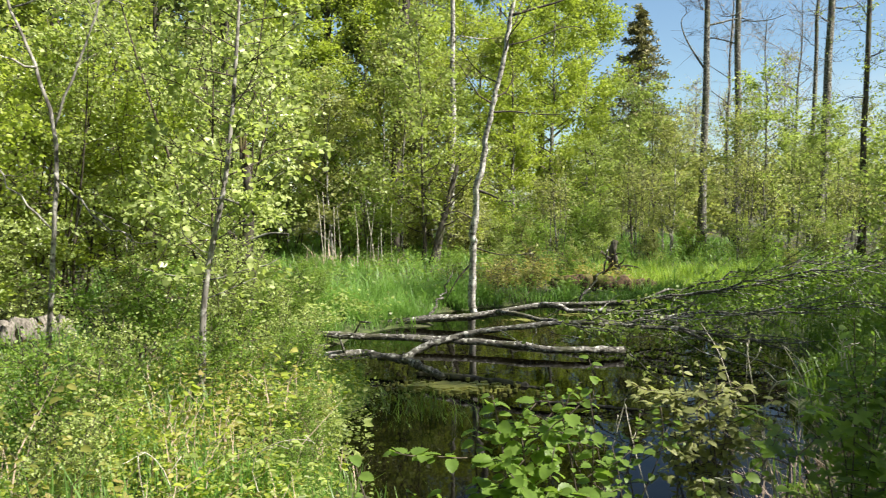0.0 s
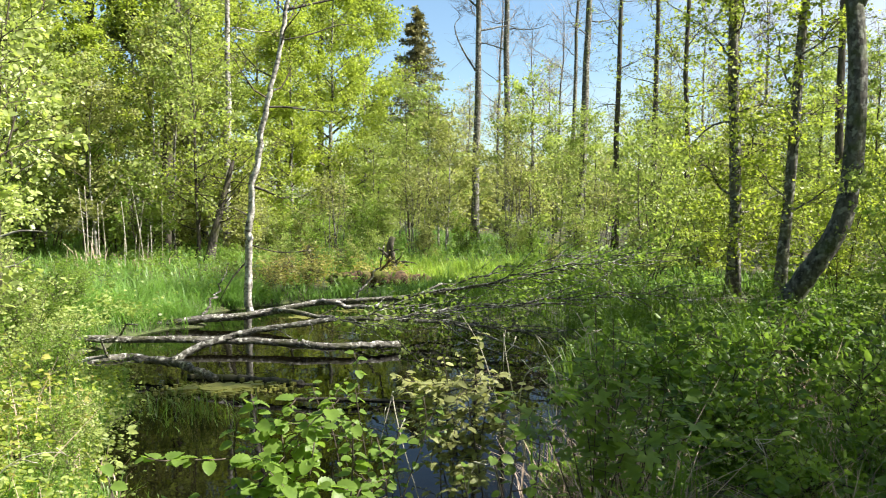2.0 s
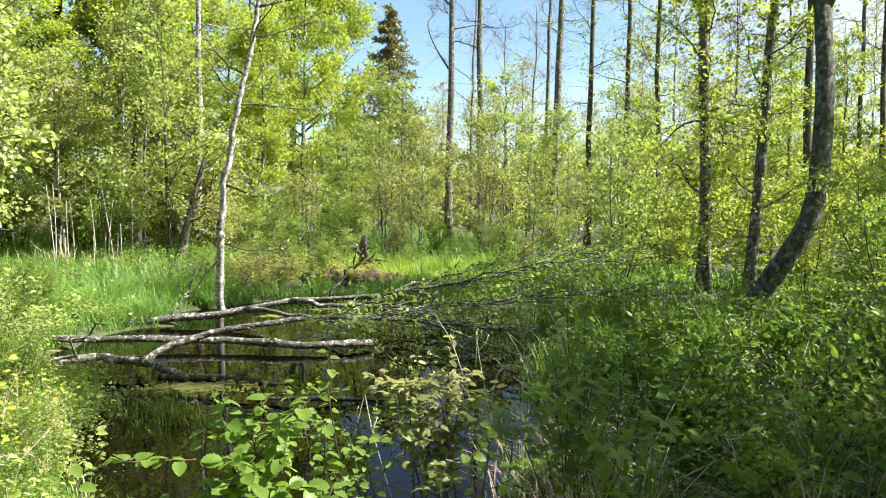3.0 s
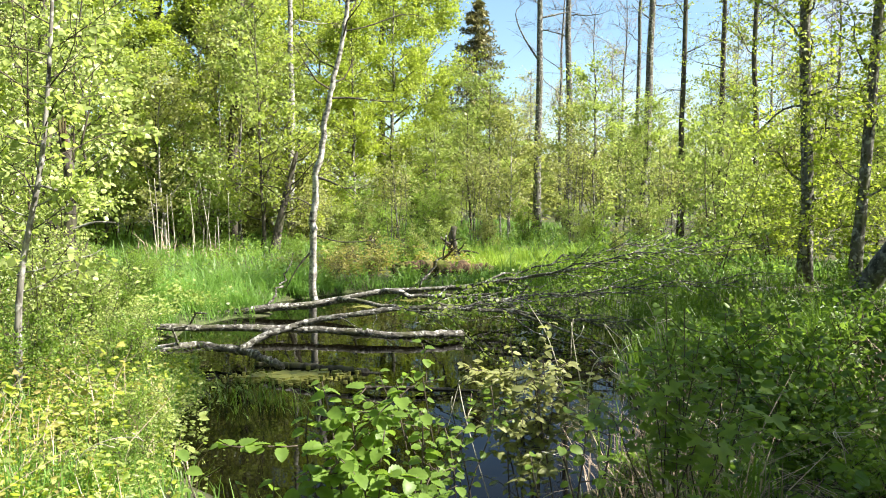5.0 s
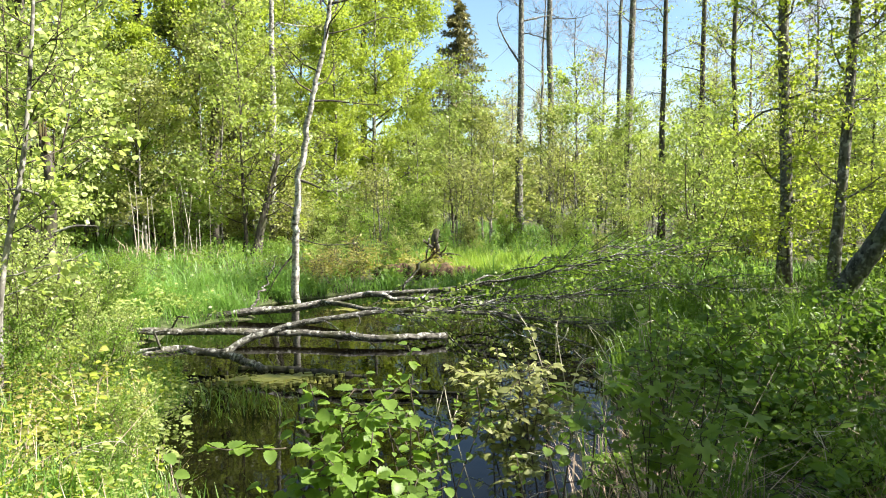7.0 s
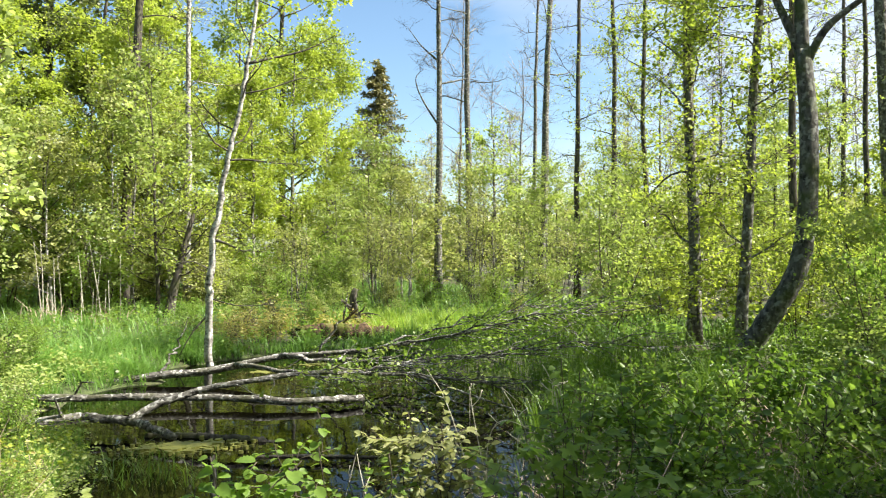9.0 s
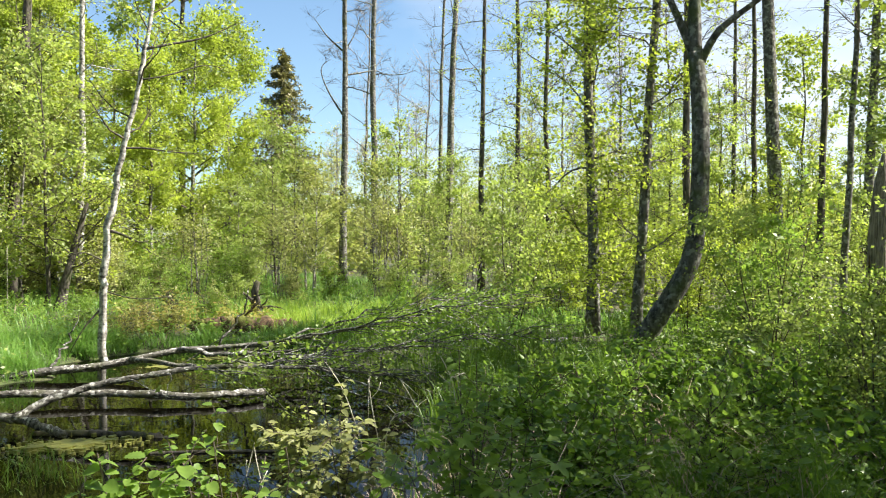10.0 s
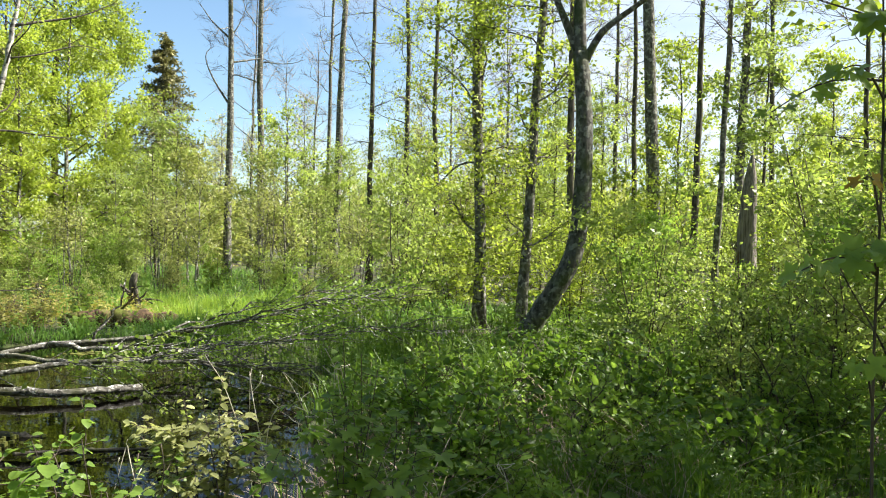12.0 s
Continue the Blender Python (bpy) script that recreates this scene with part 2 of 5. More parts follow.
def spray(root, lines, mat, sides=3, coarse=False):
    """All the thin twigs of a plant, too many to count."""
    def thin(a):
        step = (len(a) - 1) // (1 if len(a) <= 5 else 2) if coarse else 2
        return a[::step] if len(a) % 2 else a
    lines = [(thin(p), thin(r)) for p, r in lines]
    part("branchwork", mesh_of("branchwork", *tubes(lines, sides, caps=False), mat), root, kind="stuff")


def wander(start, way, length, steps, bend, rng, lift=0.0):
    """A line that strays as a twig does; lift turns it slowly upwards (or down)."""
    p, d, pts = np.array(start, dtype=float), unit(way), [np.array(start, dtype=float)]
    for _ in range(steps):
        d = unit(d + rng.normal(size=3) * bend + np.array([0, 0, lift]))
        p = p + d * length / steps
        pts.append(p)
    return np.array(pts)


def smooth_line(points, steps=24):
    """A rounded line through a few given corners."""
    p = np.asarray(points, dtype=float)
    t = np.linspace(0, len(p) - 1, steps)
    q = np.stack([np.interp(t, np.arange(len(p)), p[:, k]) for k in range(3)], 1)
    for _ in range(3):
        q[1:-1] = (q[:-2] + 2 * q[1:-1] + q[2:]) / 4
    return q


def crooked(line, amount, rng):
    """The same line with the small kinks of old wood."""
    kink = rng.normal(size=line.shape) * amount
    kink[0] = kink[-1] = 0
    return line + kink


def along(line, u):
    t = np.asarray(u) * (len(line) - 1)
    return np.stack([np.interp(t, np.arange(len(line)), line[:, k]) for k in range(3)], -1)


def leaf_arrays(at, way, face, size, wide=0.75, fine=False, curl=0.12):
    """Leaves as folded blades: base, belly and tip; fine ones have a rounder outline."""
    n = len(at)
    way = unit(way)
    side = unit(np.cross(face, way))
    face = np.cross(way, side)
    s = np.asarray(size, dtype=float)[:, None]
    up = face * s * curl
    if not fine:
        v = np.stack([at, at + way * s * 0.45 + side * s * wide * 0.5 + up, at + way * s - up * 0.6, at + way * s * 0.45 - side * s * wide * 0.5 + up], 1)
        f = np.arange(n)[:, None] * 4 + np.arange(4)[None]
        return v.reshape(-1, 3), f
    v = np.stack([at,
                  at + way * s * 0.26 + side * s * wide * 0.44 + up, at + way * s * 0.70 + side * s * wide * 0.40 + up * 0.6,
                  at + way * s - up,
                  at + way * s * 0.70 - side * s * wide * 0.40 + up * 0.6, at + way * s * 0.26 - side * s * wide * 0.44 + up], 1)
    a = np.arange(n)[:, None] * 6
    f = np.concatenate([a + np.array([[0, 3, 2, 1]]), a + np.array([[0, 5, 4, 3]])])
    return v.reshape(-1, 3), f


def leaves_on(twigs, count, size, rng, spread=0.1, wide=0.75, fine=False, upright=0.4, first=0.15, vary=0.3, even=False):
    """Leaves strewn along twigs, standing off them, faces mostly to the light."""
    share = rng.gamma(0.8, 1.0, len(twigs)) + 0.05
    pick = rng.choice(len(twigs), count, p=share / share.sum())
    if even:
        pick = rng.integers(0, len(twigs), count)
    u = rng.uniform(first, 1.0, count) if even else np.clip((rng.integers(0, 4, count) + 0.75 + rng.normal(size=count) * 0.12) / 4, first, 1.0)
    spread = spread * 0.62
    pos, way = np.empty((count, 3)), np.empty((count, 3))
    for k in range(len(twigs)):
        m = pick == k
        if m.any():
            pos[m] = along(twigs[k], u[m])
            way[m] = unit(twigs[k][-1] - twigs[k][0])
    off = rng.normal(size=(count, 3)) * spread
    off[:, 2] *= 0.6
    way = unit(way * 0.5 + unit(off) + rng.normal(size=(count, 3)) * 0.5 + np.array([0, 0, -0.15]))
    face = unit(rng.normal(size=(count, 3)) * (1 - upright * 0.5) + 1.4 * upright * np.array([0.45, -0.1, 1.0]))
    s = size * np.clip(rng.normal(1, vary, count), 0.4, 1.7)
    return leaf_arrays(pos + off, way, face, s, wide, fine)


def grow_limbs(trunk, radii, count, low, reach, rng, rise=0.5, bend=0.13, lift=0.04, taper=0.45, shape="round", thin=0.012):
    """Limbs round a trunk, longest low in the crown: a list of (points, radii)."""
    out = []
    turn = rng.uniform(0, 6.28)
    for k in range(count):
        u = low + (0.97 - low) * (k + rng.uniform(0, 0.9)) / count
        base = along(trunk, u)
        r = np.interp(u, np.linspace(0, 1, len(radii)), radii) * taper
        turn += 2.4 + rng.normal() * 0.4
        v = (u - low) / (1 - low)
        size = reach * (np.sin(np.pi * (0.22 + 0.72 * v)) if shape == "round" else 1.05 - 0.85 * v)
        way = (np.cos(turn), np.sin(turn), rise * (0.6 + 0.9 * v))
        line = wander(base, way, max(size, 0.3) * rng.uniform(0.75, 1.2), 6, bend, rng, lift)
        out.append((line, np.linspace(max(r, thin), thin * 0.5, len(line))))
    return out


def grow_twigs(limbs, per, length, rng, bend=0.16, lift=0.02, low=0.25, thick=0.006):
    out = []
    for line, rad in limbs:
        for u in rng.uniform(low, 1.0, per):
            base = along(line, u)
            way = unit(line[-1] - line[0]) * 0.6 + rng.normal(size=3) * np.array([0.7, 0.7, 0.35])
            t = wander(base, way, length * rng.uniform(0.5, 1.3), 4, bend, rng, lift)
            out.append((t, np.linspace(thick, 0.0025, len(t))))
    return out


def trunk_line(height, lean, rng, steps=12, stray=0.02):
    z = np.linspace(0, 1, steps + 1)
    drift = np.cumsum(rng.normal(size=(steps + 1, 2)) * stray * height / steps * 3, axis=0)
    drift -= drift[0]
    return np.stack([lean[0] * z ** 1.2 + drift[:, 0], lean[1] * z ** 1.2 + drift[:, 1], z * height], 1)


def trunk_radii(n, girth, top=0.18, flare=1.5):
    z = np.linspace(0, 1, n)
    r = girth / 2 * (1 - (1 - top) * z)
    r[0] *= flare
    r[1] *= 1 + (flare - 1) * 0.2
    return r


def finish(root, label, category, group=""):
    return tagged(root, label=label, category=category, group=group)


def ground_z(x, y):
    """Height of the bank, the pond's bed and the swamp's floor."""
    x, y = np.asarray(x, dtype=float), np.asarray(y, dtype=float)
    d = np.full(np.broadcast(x, y).shape, 9.0)
    for cx, cy, rx, ry in ((1.2, 8.0, 2.15, 2.75), (1.0, 7.2, 1.75, 2.7), (1.6, 11.4, 3.25, 3.1), (1.9, 14.9, 2.1, 1.9)):
        e = (np.sqrt(((x - cx) / rx) ** 2 + ((y - cy) / ry) ** 2) - 1) * min(rx, ry)
        d = np.minimum(d, e)
    d = d + 0.16 * np.sin(x * 2.3 + 0.7) * np.cos(y * 1.9) + 0.07 * np.sin(x * 5.1 + y * 4.3)
    shore = np.clip(d / 0.9, -1, 1)
    near = np.exp(-((x / 5.0) ** 2 + (y / 4.2) ** 2))
    left = 0.22 / (1 + np.exp(np.clip((x + 1.8) * 1.6, -30, 30))) / (1 + np.exp(np.clip((y - 13) * 0.7, -30, 30)))
    hummock = 0.05 * np.sin(x * 0.9 + 1.3) * np.sin(y * 0.8) + 0.03 * np.sin(x * 2.1 + y * 1.7)
    land = 0.16 + 0.28 * near + left + hummock
    return np.where(shore > 0, land * np.clip(shore, 0, 1) ** 0.6, 0.55 * shore)


def mounds(x, y):
    """How tall plants stand from spot to spot: hummocks and hollows about a metre wide."""
    return 0.82 + 0.34 * np.sin(x * 3.1 + 1.7 * np.sin(y * 1.3)) * np.cos(y * 2.6 + 1.1 * np.sin(x * 1.7)) + 0.22 * np.sin(x * 6.3 - y * 4.9)


def gz(x, y):
    return float(ground_z(x, y))


# ---- ground and water ----
def ground_sheet():
    inner_x, inner_y = np.arange(-12, 24.01, 0.24), np.arange(-6, 26.01, 0.24)
    far = np.array([1.5, 4, 8, 14, 22, 34, 50, 80, 140, 300, 700, 1800, 4000.0])
    xs = np.concatenate([-12 - far[::-1], inner_x, 24 + far])
    ys = np.concatenate([-6 - far[::-1], inner_y, 26 + far])
    gx, gy = np.meshgrid(xs, ys)
    rng = np.random.default_rng(5)
    z = ground_z(gx, gy)
    z = z + np.where(z > 0.05, rng.normal(size=z.shape) * 0.012, 0)
    v = np.stack([gx, gy, z], -1).reshape(-1, 3)
    w = len(xs)
    i = (np.arange(len(ys) - 1)[:, None] * w + np.arange(w - 1)[None]).reshape(-1)
    ob = new("ground", mesh_of("ground", v, np.stack([i, i + 1, i + 1 + w, i + w], -1), SOIL))
    tagged(ob, "damp dark soil of a wooded swamp with leaf litter", "ground", kind="structure")


ground_sheet()
pond = new("water", mesh_of("water", [(-5, 3.2, 0), (8, 3.2, 0), (8, 22, 0), (-5, 22, 0)], [(0, 1, 2, 3)], WATER, False))
tagged(pond, "still dark brown pond water reflecting trees and sky", "water", kind="structure")


# ---- trees ----
def leafy_tree(name, height, girth, low, reach, limbs, per, twig, leaves, size, leaf_mat, bark, seed, lean=(0.0, 0.0), fine=False,
               rise=0.5, shape="round", spread=0.16, wide=0.75, own_limbs=6, twig_thick=0.006, bend=0.13, twig_mat=None):
    """A broadleaf tree: tapered trunk, limbs, fine twigs and a crown of separate leaves."""
    rng = np.random.default_rng(seed)
    root = new(name)
    line = trunk_line(height, lean, rng)
    radii = trunk_radii(len(line), girth)
    part("trunk", tube_mesh("trunk", [(line, radii)], bark, 9, 0.06, seed), root)
    arms = grow_limbs(line, radii, limbs, low, reach, rng, rise, bend, shape=shape)
    for arm in arms[:own_limbs]:
        part("limb", tube_mesh("limb", [arm], bark, 5), root)
    twigs = grow_twigs(arms, per, twig, rng, thick=twig_thick)
    spray(root, arms[own_limbs:] + twigs, twig_mat or BARK_TWIG, 3, True)
    if leaves:
        v, f = leaves_on([t for t, r in twigs], leaves, size, rng, spread, wide, fine)
        part("crown", mesh_of("crown", v, f, leaf_mat), root, kind="stuff")
    return root


def bush(name, height, stems, spread_out, per, twig, leaves, size, leaf_mat, seed, fine=False, thick=0.022, spread=0.09, wide=0.7, rise=0.55,
         bark=None, low=0.15):
    """A shrub of several thin stems with leaves all along their twigs."""
    rng = np.random.default_rng(seed)
    root = new(name)
    lines = []
    for k in range(stems):
        a = rng.uniform(0, 6.28)
        d = rng.uniform(0, 0.12 * height)
        h = height * rng.uniform(0.6, 1.05)
        line = wander((math.cos(a) * d * 0.5, math.sin(a) * d * 0.5, -0.05), (math.cos(a) * spread_out, math.sin(a) * spread_out, 1.0), h, 8, 0.07, rng, 0.03)
        rad = np.linspace(thick * rng.uniform(0.6, 1.1), 0.004, len(line))
        lines.append((line, rad))
        part("stem", tube_mesh("stem", [(line, rad)], bark or BARK_TWIG, 5), root)
    arms = []
    for line, rad in lines:
        arms += grow_limbs(line, rad, 9, low, height * 0.22, rng, rise, 0.15, taper=0.5, thin=0.005)
    twigs = grow_twigs(arms, per, twig, rng, thick=0.003)
    spray(root, arms + twigs, BARK_TWIG, 3, not fine or height < 2.5)
    v, f = leaves_on([t for t, r in twigs + arms], leaves, size, rng, spread, wide, fine)
    part("crown", mesh_of("crown", v, f, leaf_mat), root, kind="stuff")
    return root


def polar(az, r):
    a = radians(az)
    return r * math.sin(a), r * math.cos(a)


def stand(root, x, y, turn=0.0, scale=1.0, tall=1.0, sink=0.04):
    root.matrix_basis = Matrix.Translation((x, y, gz(x, y) - sink)) @ Matrix.Rotation(turn, 4, "Z") @ Matrix.Diagonal((scale, scale, scale * tall, 1))
    return root


def copies(root, places, rng, low=0.85, high=1.15):
    """The first place takes the thing itself, the others copies of it. A place: x, y, scale."""
    for k, (x, y, s) in enumerate(places):
        m = Matrix.Translation((x, y, gz(x, y) - 0.05)) @ Matrix.Rotation(rng.uniform(0, 6.28), 4, "Z") @ Matrix.Diagonal((s, s, s * rng.uniform(low, high), 1))
        if k == 0:
            first = m
        else:
            copy_thing(root, m)
    root.matrix_basis = first


def strew(rng, count, az, r, apart, scale=(0.85, 1.2), taken=None):
    """Places scattered over a stretch of a ring, no two too close."""
    out, seen, tries = [], taken if taken is not None else [], 0
    while len(out) < count and tries < 4000:
        tries += 1
        x, y = polar(rng.uniform(*az), math.sqrt(rng.uniform(r[0] ** 2, r[1] ** 2)))
        if all((x - p) ** 2 + (y - q) ** 2 > apart ** 2 for p, q in seen):
            seen.append((x, y))
            out.append((x, y, rng.uniform(*scale)))
    return out


def deal(places, roots, rng, **kw):
    for k, root in enumerate(roots):
        mine = places[k::len(roots)]
        if mine:
            copies(root, mine, rng, **kw)


# tall slim trees whose trunks rise out of the swamp, most of them nearly bare
def tall_tree(x, y, girth, height, lean, bark, seed, limbs=9, low=0.3, reach=1.9, leaves=0, leaf_mat=None, label="", fixed=(), leaf_size=0.074, per=7, twig=0.8, sprouts=0):
    rng = np.random.default_rng(seed)
    root = new("swamp_tree")
    line = trunk_line(height, lean, rng, 16, 0.008)
    radii = trunk_radii(len(line), girth, 0.3, 1.35)
    part("trunk", tube_mesh("trunk", [(line, radii)], bark, 12, 0.07, seed), root)
    arms = grow_limbs(line, radii, limbs + 3, low, reach, rng, 0.45, 0.24, 0.03, 0.26)
    arms += [(smooth_line(p, 12), np.linspace(r, 0.008, 12)) for p, r in fixed]
    for arm in arms:
        part("limb", tube_mesh("limb", [arm], bark, 5), root)
    twigs = grow_twigs(arms, per, twig, rng, 0.2, 0.03, thick=0.009)
    fine = grow_twigs(twigs, 5, twig * 0.6, rng, 0.2, 0.03, thick=0.005)
    shoots = []
    for u in rng.uniform(0.05, 0.62, sprouts):
        a = rng.uniform(0, 6.28)
        t = wander(along(line, u), (math.cos(a), math.sin(a), rng.uniform(-0.15, 0.5)), rng.uniform(0.3, 1.3), 4, 0.2, rng, -0.05)
        shoots.append((t, np.linspace(0.006, 0.0025, len(t))))
    spray(root, twigs + fine + shoots, BARK_TWIG, 3, True)
    if leaves:
        v, f = leaves_on([t for t, r in twigs + fine], leaves, leaf_size, rng, 0.12)
        if shoots:
            v2, f2 = leaves_on([t for t, r in shoots], sprouts * 20, leaf_size, rng, 0.12)
            v, f = np.concatenate([v, v2]), np.concatenate([f, f2 + len(v)])
        part("crown", mesh_of("crown", v, f, leaf_mat), root, kind="stuff")
    root.location = (x, y, gz(x, y) - 0.05)
    return finish(root, label, "tree", "tall swamp trees")


BARE = "tall slim grey-brown tree with bare twiggy limbs"
GREENED = "tall dark-barked tree with sparse young leaves"
tall_tree(10.96, 36.37, 0.36, 19, (-0.1, 0), BARK_ALDER, 11, 7, 0.45, 2.0, label="tall bare grey trunk with crooked dead side limbs",
          fixed=[([(0, 0, 9.3), (0.9, 0, 9.5), (1.7, 0.1, 9.75), (2.2, 0.1, 9.3)], 0.05), ([(0, 0, 7.6), (-0.7, 0, 8.6), (-1.1, 0, 9.6), (-0.5, 0, 10.0)], 0.05),
                 ([(0, 0, 10.4), (-0.7, 0.1, 11.0), (-1.3, 0.1, 11.8)], 0.05), ([(0, 0, 10.3), (0.5, 0, 11.0), (0.9, 0, 12.2)], 0.04)])
tall_tree(12.40, 36.44, 0.36, 20, (0.1, 0), BARK_ALDER, 12, 10, 0.4, 2.2, label=BARE)
tall_tree(14.45, 32.97, 0.37, 20, (0.45, 0), BARK_ALDER, 13, 10, 0.35, 2.0, 120, LEAF_ALDER, label=BARE, sprouts=20)
tall_tree(16.42, 38.65, 0.26, 18, (0.5, 0), BARK_ALDER, 14, 10, 0.35, 1.9, label=BARE)
tall_tree(14.92, 30.54, 0.25, 18, (0.35, 0), BARK_DARK, 15, 10, 0.3, 1.7, 350, LEAF_ALDER, label=GREENED, sprouts=30)
tall_tree(15.65, 29.05, 0.24, 18, (0.2, 0), BARK_DARK, 16, 14, 0.2, 1.8, 1700, LEAF_MAPLE, label=GREENED, sprouts=90)
tall_tree(13.24, 22.37, 0.18, 15, (0.1, 0), BARK_DARK, 17, 18, 0.1, 1.6, 3400, LEAF_MAPLE, label=GREENED, sprouts=120)
tall_tree(9.70, 14.60, 0.25, 14, (-0.4, 0.1), BARK_ALDER, 18, 26, 0.06, 1.5, 6600, LEAF_MAPLE, label="slim tree clothed in young yellow-green leaves", leaf_size=0.072, twig=0.55, sprouts=170)
tall_tree(9.81, 13.33, 0.21, 14, (0.6, -0.4), BARK_ALDER, 19, 20, 0.1, 1.4, 4700, LEAF_MAPLE, label="leaning grey tree with young leaves", leaf_size=0.072, twig=0.55, sprouts=150)
tall_tree(15.25, 18.60, 0.24, 16, (0.1, 0), BARK_DARK, 20, 9, 0.3, 1.5, 500, LEAF_ALDER, label=GREENED, sprouts=50)
tall_tree(15.90, 15.85, 0.38, 20, (-0.5, 0.5), BARK_ALDER, 21, 9, 0.4, 2.2, 350, LEAF_ALDER, label="straight grey-green trunk of a tall alder", sprouts=30)
tall_tree(17.96, 18.90, 0.18, 16, (-0.2, 0.2), BARK_DARK, 22, 10, 0.3, 1.6, 500, LEAF_MAPLE, label=GREENED, sprouts=40)
tall_tree(19.10, 17.80, 0.22, 18, (0.35, -0.35), BARK_DARK, 23, 10, 0.4, 1.9, 300, LEAF_ALDER, label=GREENED)
tall_tree(13.58, 11.95, 0.15, 13, (0.25, -0.35), BARK_ALDER, 24, 8, 0.45, 1.4, 250, LEAF_ALDER, label="thin crooked grey tree with few leaves", sprouts=25)
tall_tree(18.36, 15.60, 0.28, 17, (0.4, -0.5), BARK_ALDER, 25, 11, 0.3, 2.0, 300, LEAF_ALDER, label=GREENED)
tall_tree(23.67, 18.56, 0.20, 18, (-0.1, 0.2), BARK_DARK, 26, 10, 0.35, 1.8, 300, LEAF_ALDER, label=GREENED)
tall_tree(16.88, 10.89, 0.13, 13, (-0.1, 0.1), BARK_DARK, 27, 10, 0.3, 1.4, 400, LEAF_MAPLE, label=GREENED)
tall_tree(-1.75, 30.0, 0.38, 20, (1.0, 0), BARK_DARK, 28, 12, 0.3, 2.2, 900, LEAF_ALDER, label="leaning dark trunk among bright leaves")
tall_tree(0.28, 30.0, 0.24, 18, (0.25, 0), BARK_PALE, 29, 14, 0.3, 2.0, 1500, LEAF_WILLOW, label="pale-barked tree with creamy young leaves")
tall_tree(-0.25, 26.0, 0.30, 3.4, (0.8, 0.3), BARK_DARK, 30, 12, 0.35, 1.8, 2600, LEAF_MAPLE, label="dark leaning trunk at the edge of the sedge meadow")
tall_tree(21.5, 33.0, 0.22, 17, (0.2, 0), BARK_DARK, 31, 10, 0.3, 1.8, 200, LEAF_ALDER, label=BARE)
tall_tree(19.0, 29.0, 0.20, 17, (-0.2, 0), BARK_DARK, 32, 10, 0.3, 1.8, 200, LEAF_ALDER, label=BARE)
tall_tree(24.5, 27.0, 0.22, 18, (0.1, 0), BARK_DARK, 33, 10, 0.3, 1.8, 300, LEAF_ALDER, label=GREENED)


def bent_tree():
    """The thick tree that bends out of the bank and forks high up."""
    root = new("bent_tree")
    line = smooth_line([(0.00, 0.00, -0.10), (0.20, -0.16, 0.35), (0.45, -0.36, 0.85), (0.80, -0.63, 1.60), (0.88, -0.69, 3.00), (0.88, -0.69, 4.00), (0.81, -0.63, 5.20)], 26)
    rad = np.linspace(0.195, 0.135, 26)
    rad[0:4] = (0.34, 0.29, 0.25, 0.22)
    part("trunk", tube_mesh("trunk", [(line, rad)], BARK_MOSSY, 16, 0.06, 3), root)
    for pts, r in (([(0.81, -0.63, 5.10), (0.80, -0.61, 6.20), (0.90, -0.63, 8.00), (1.00, -0.73, 9.60)], 0.128), ([(0.83, -0.65, 5.00), (0.65, -0.51, 5.60), (0.47, -0.36, 6.15), (0.00, 0.07, 7.80), (-0.40, 0.37, 9.20)], 0.085),
                   ([(0.86, -0.67, 4.95), (1.04, -0.83, 5.50), (1.28, -1.03, 5.75), (1.57, -1.29, 6.00), (2.40, -2.03, 6.90), (3.10, -2.53, 8.20)], 0.075)):
        part("limb", tube_mesh("limb", [(smooth_line(pts, 16), np.linspace(r, r * 0.35, 16))], BARK_MOSSY, 10, 0.05), root)
    rng = np.random.default_rng(4)
    lines = [(smooth_line([(0.80, -0.61, 6.20), (0.90, -0.63, 8.00), (1.00, -0.73, 9.60)], 10), np.linspace(0.1, 0.04, 10))]
    arms = grow_limbs(lines[0][0], lines[0][1], 10, 0.1, 1.7, rng)
    twigs = grow_twigs(arms, 8, 0.8, rng)
    spray(root, arms + twigs, BARK_TWIG, 3)
    v, f = leaves_on([t for t, r in twigs], 1100, 0.085, rng, 0.15)
    part("crown", mesh_of("crown", v, f, LEAF_ALDER), root, kind="stuff")
    root.location = (9.21, 12.54, gz(9.21, 12.54))
    finish(root, "thick mossy grey tree bending out of the bank, forked high up", "tree")


bent_tree()


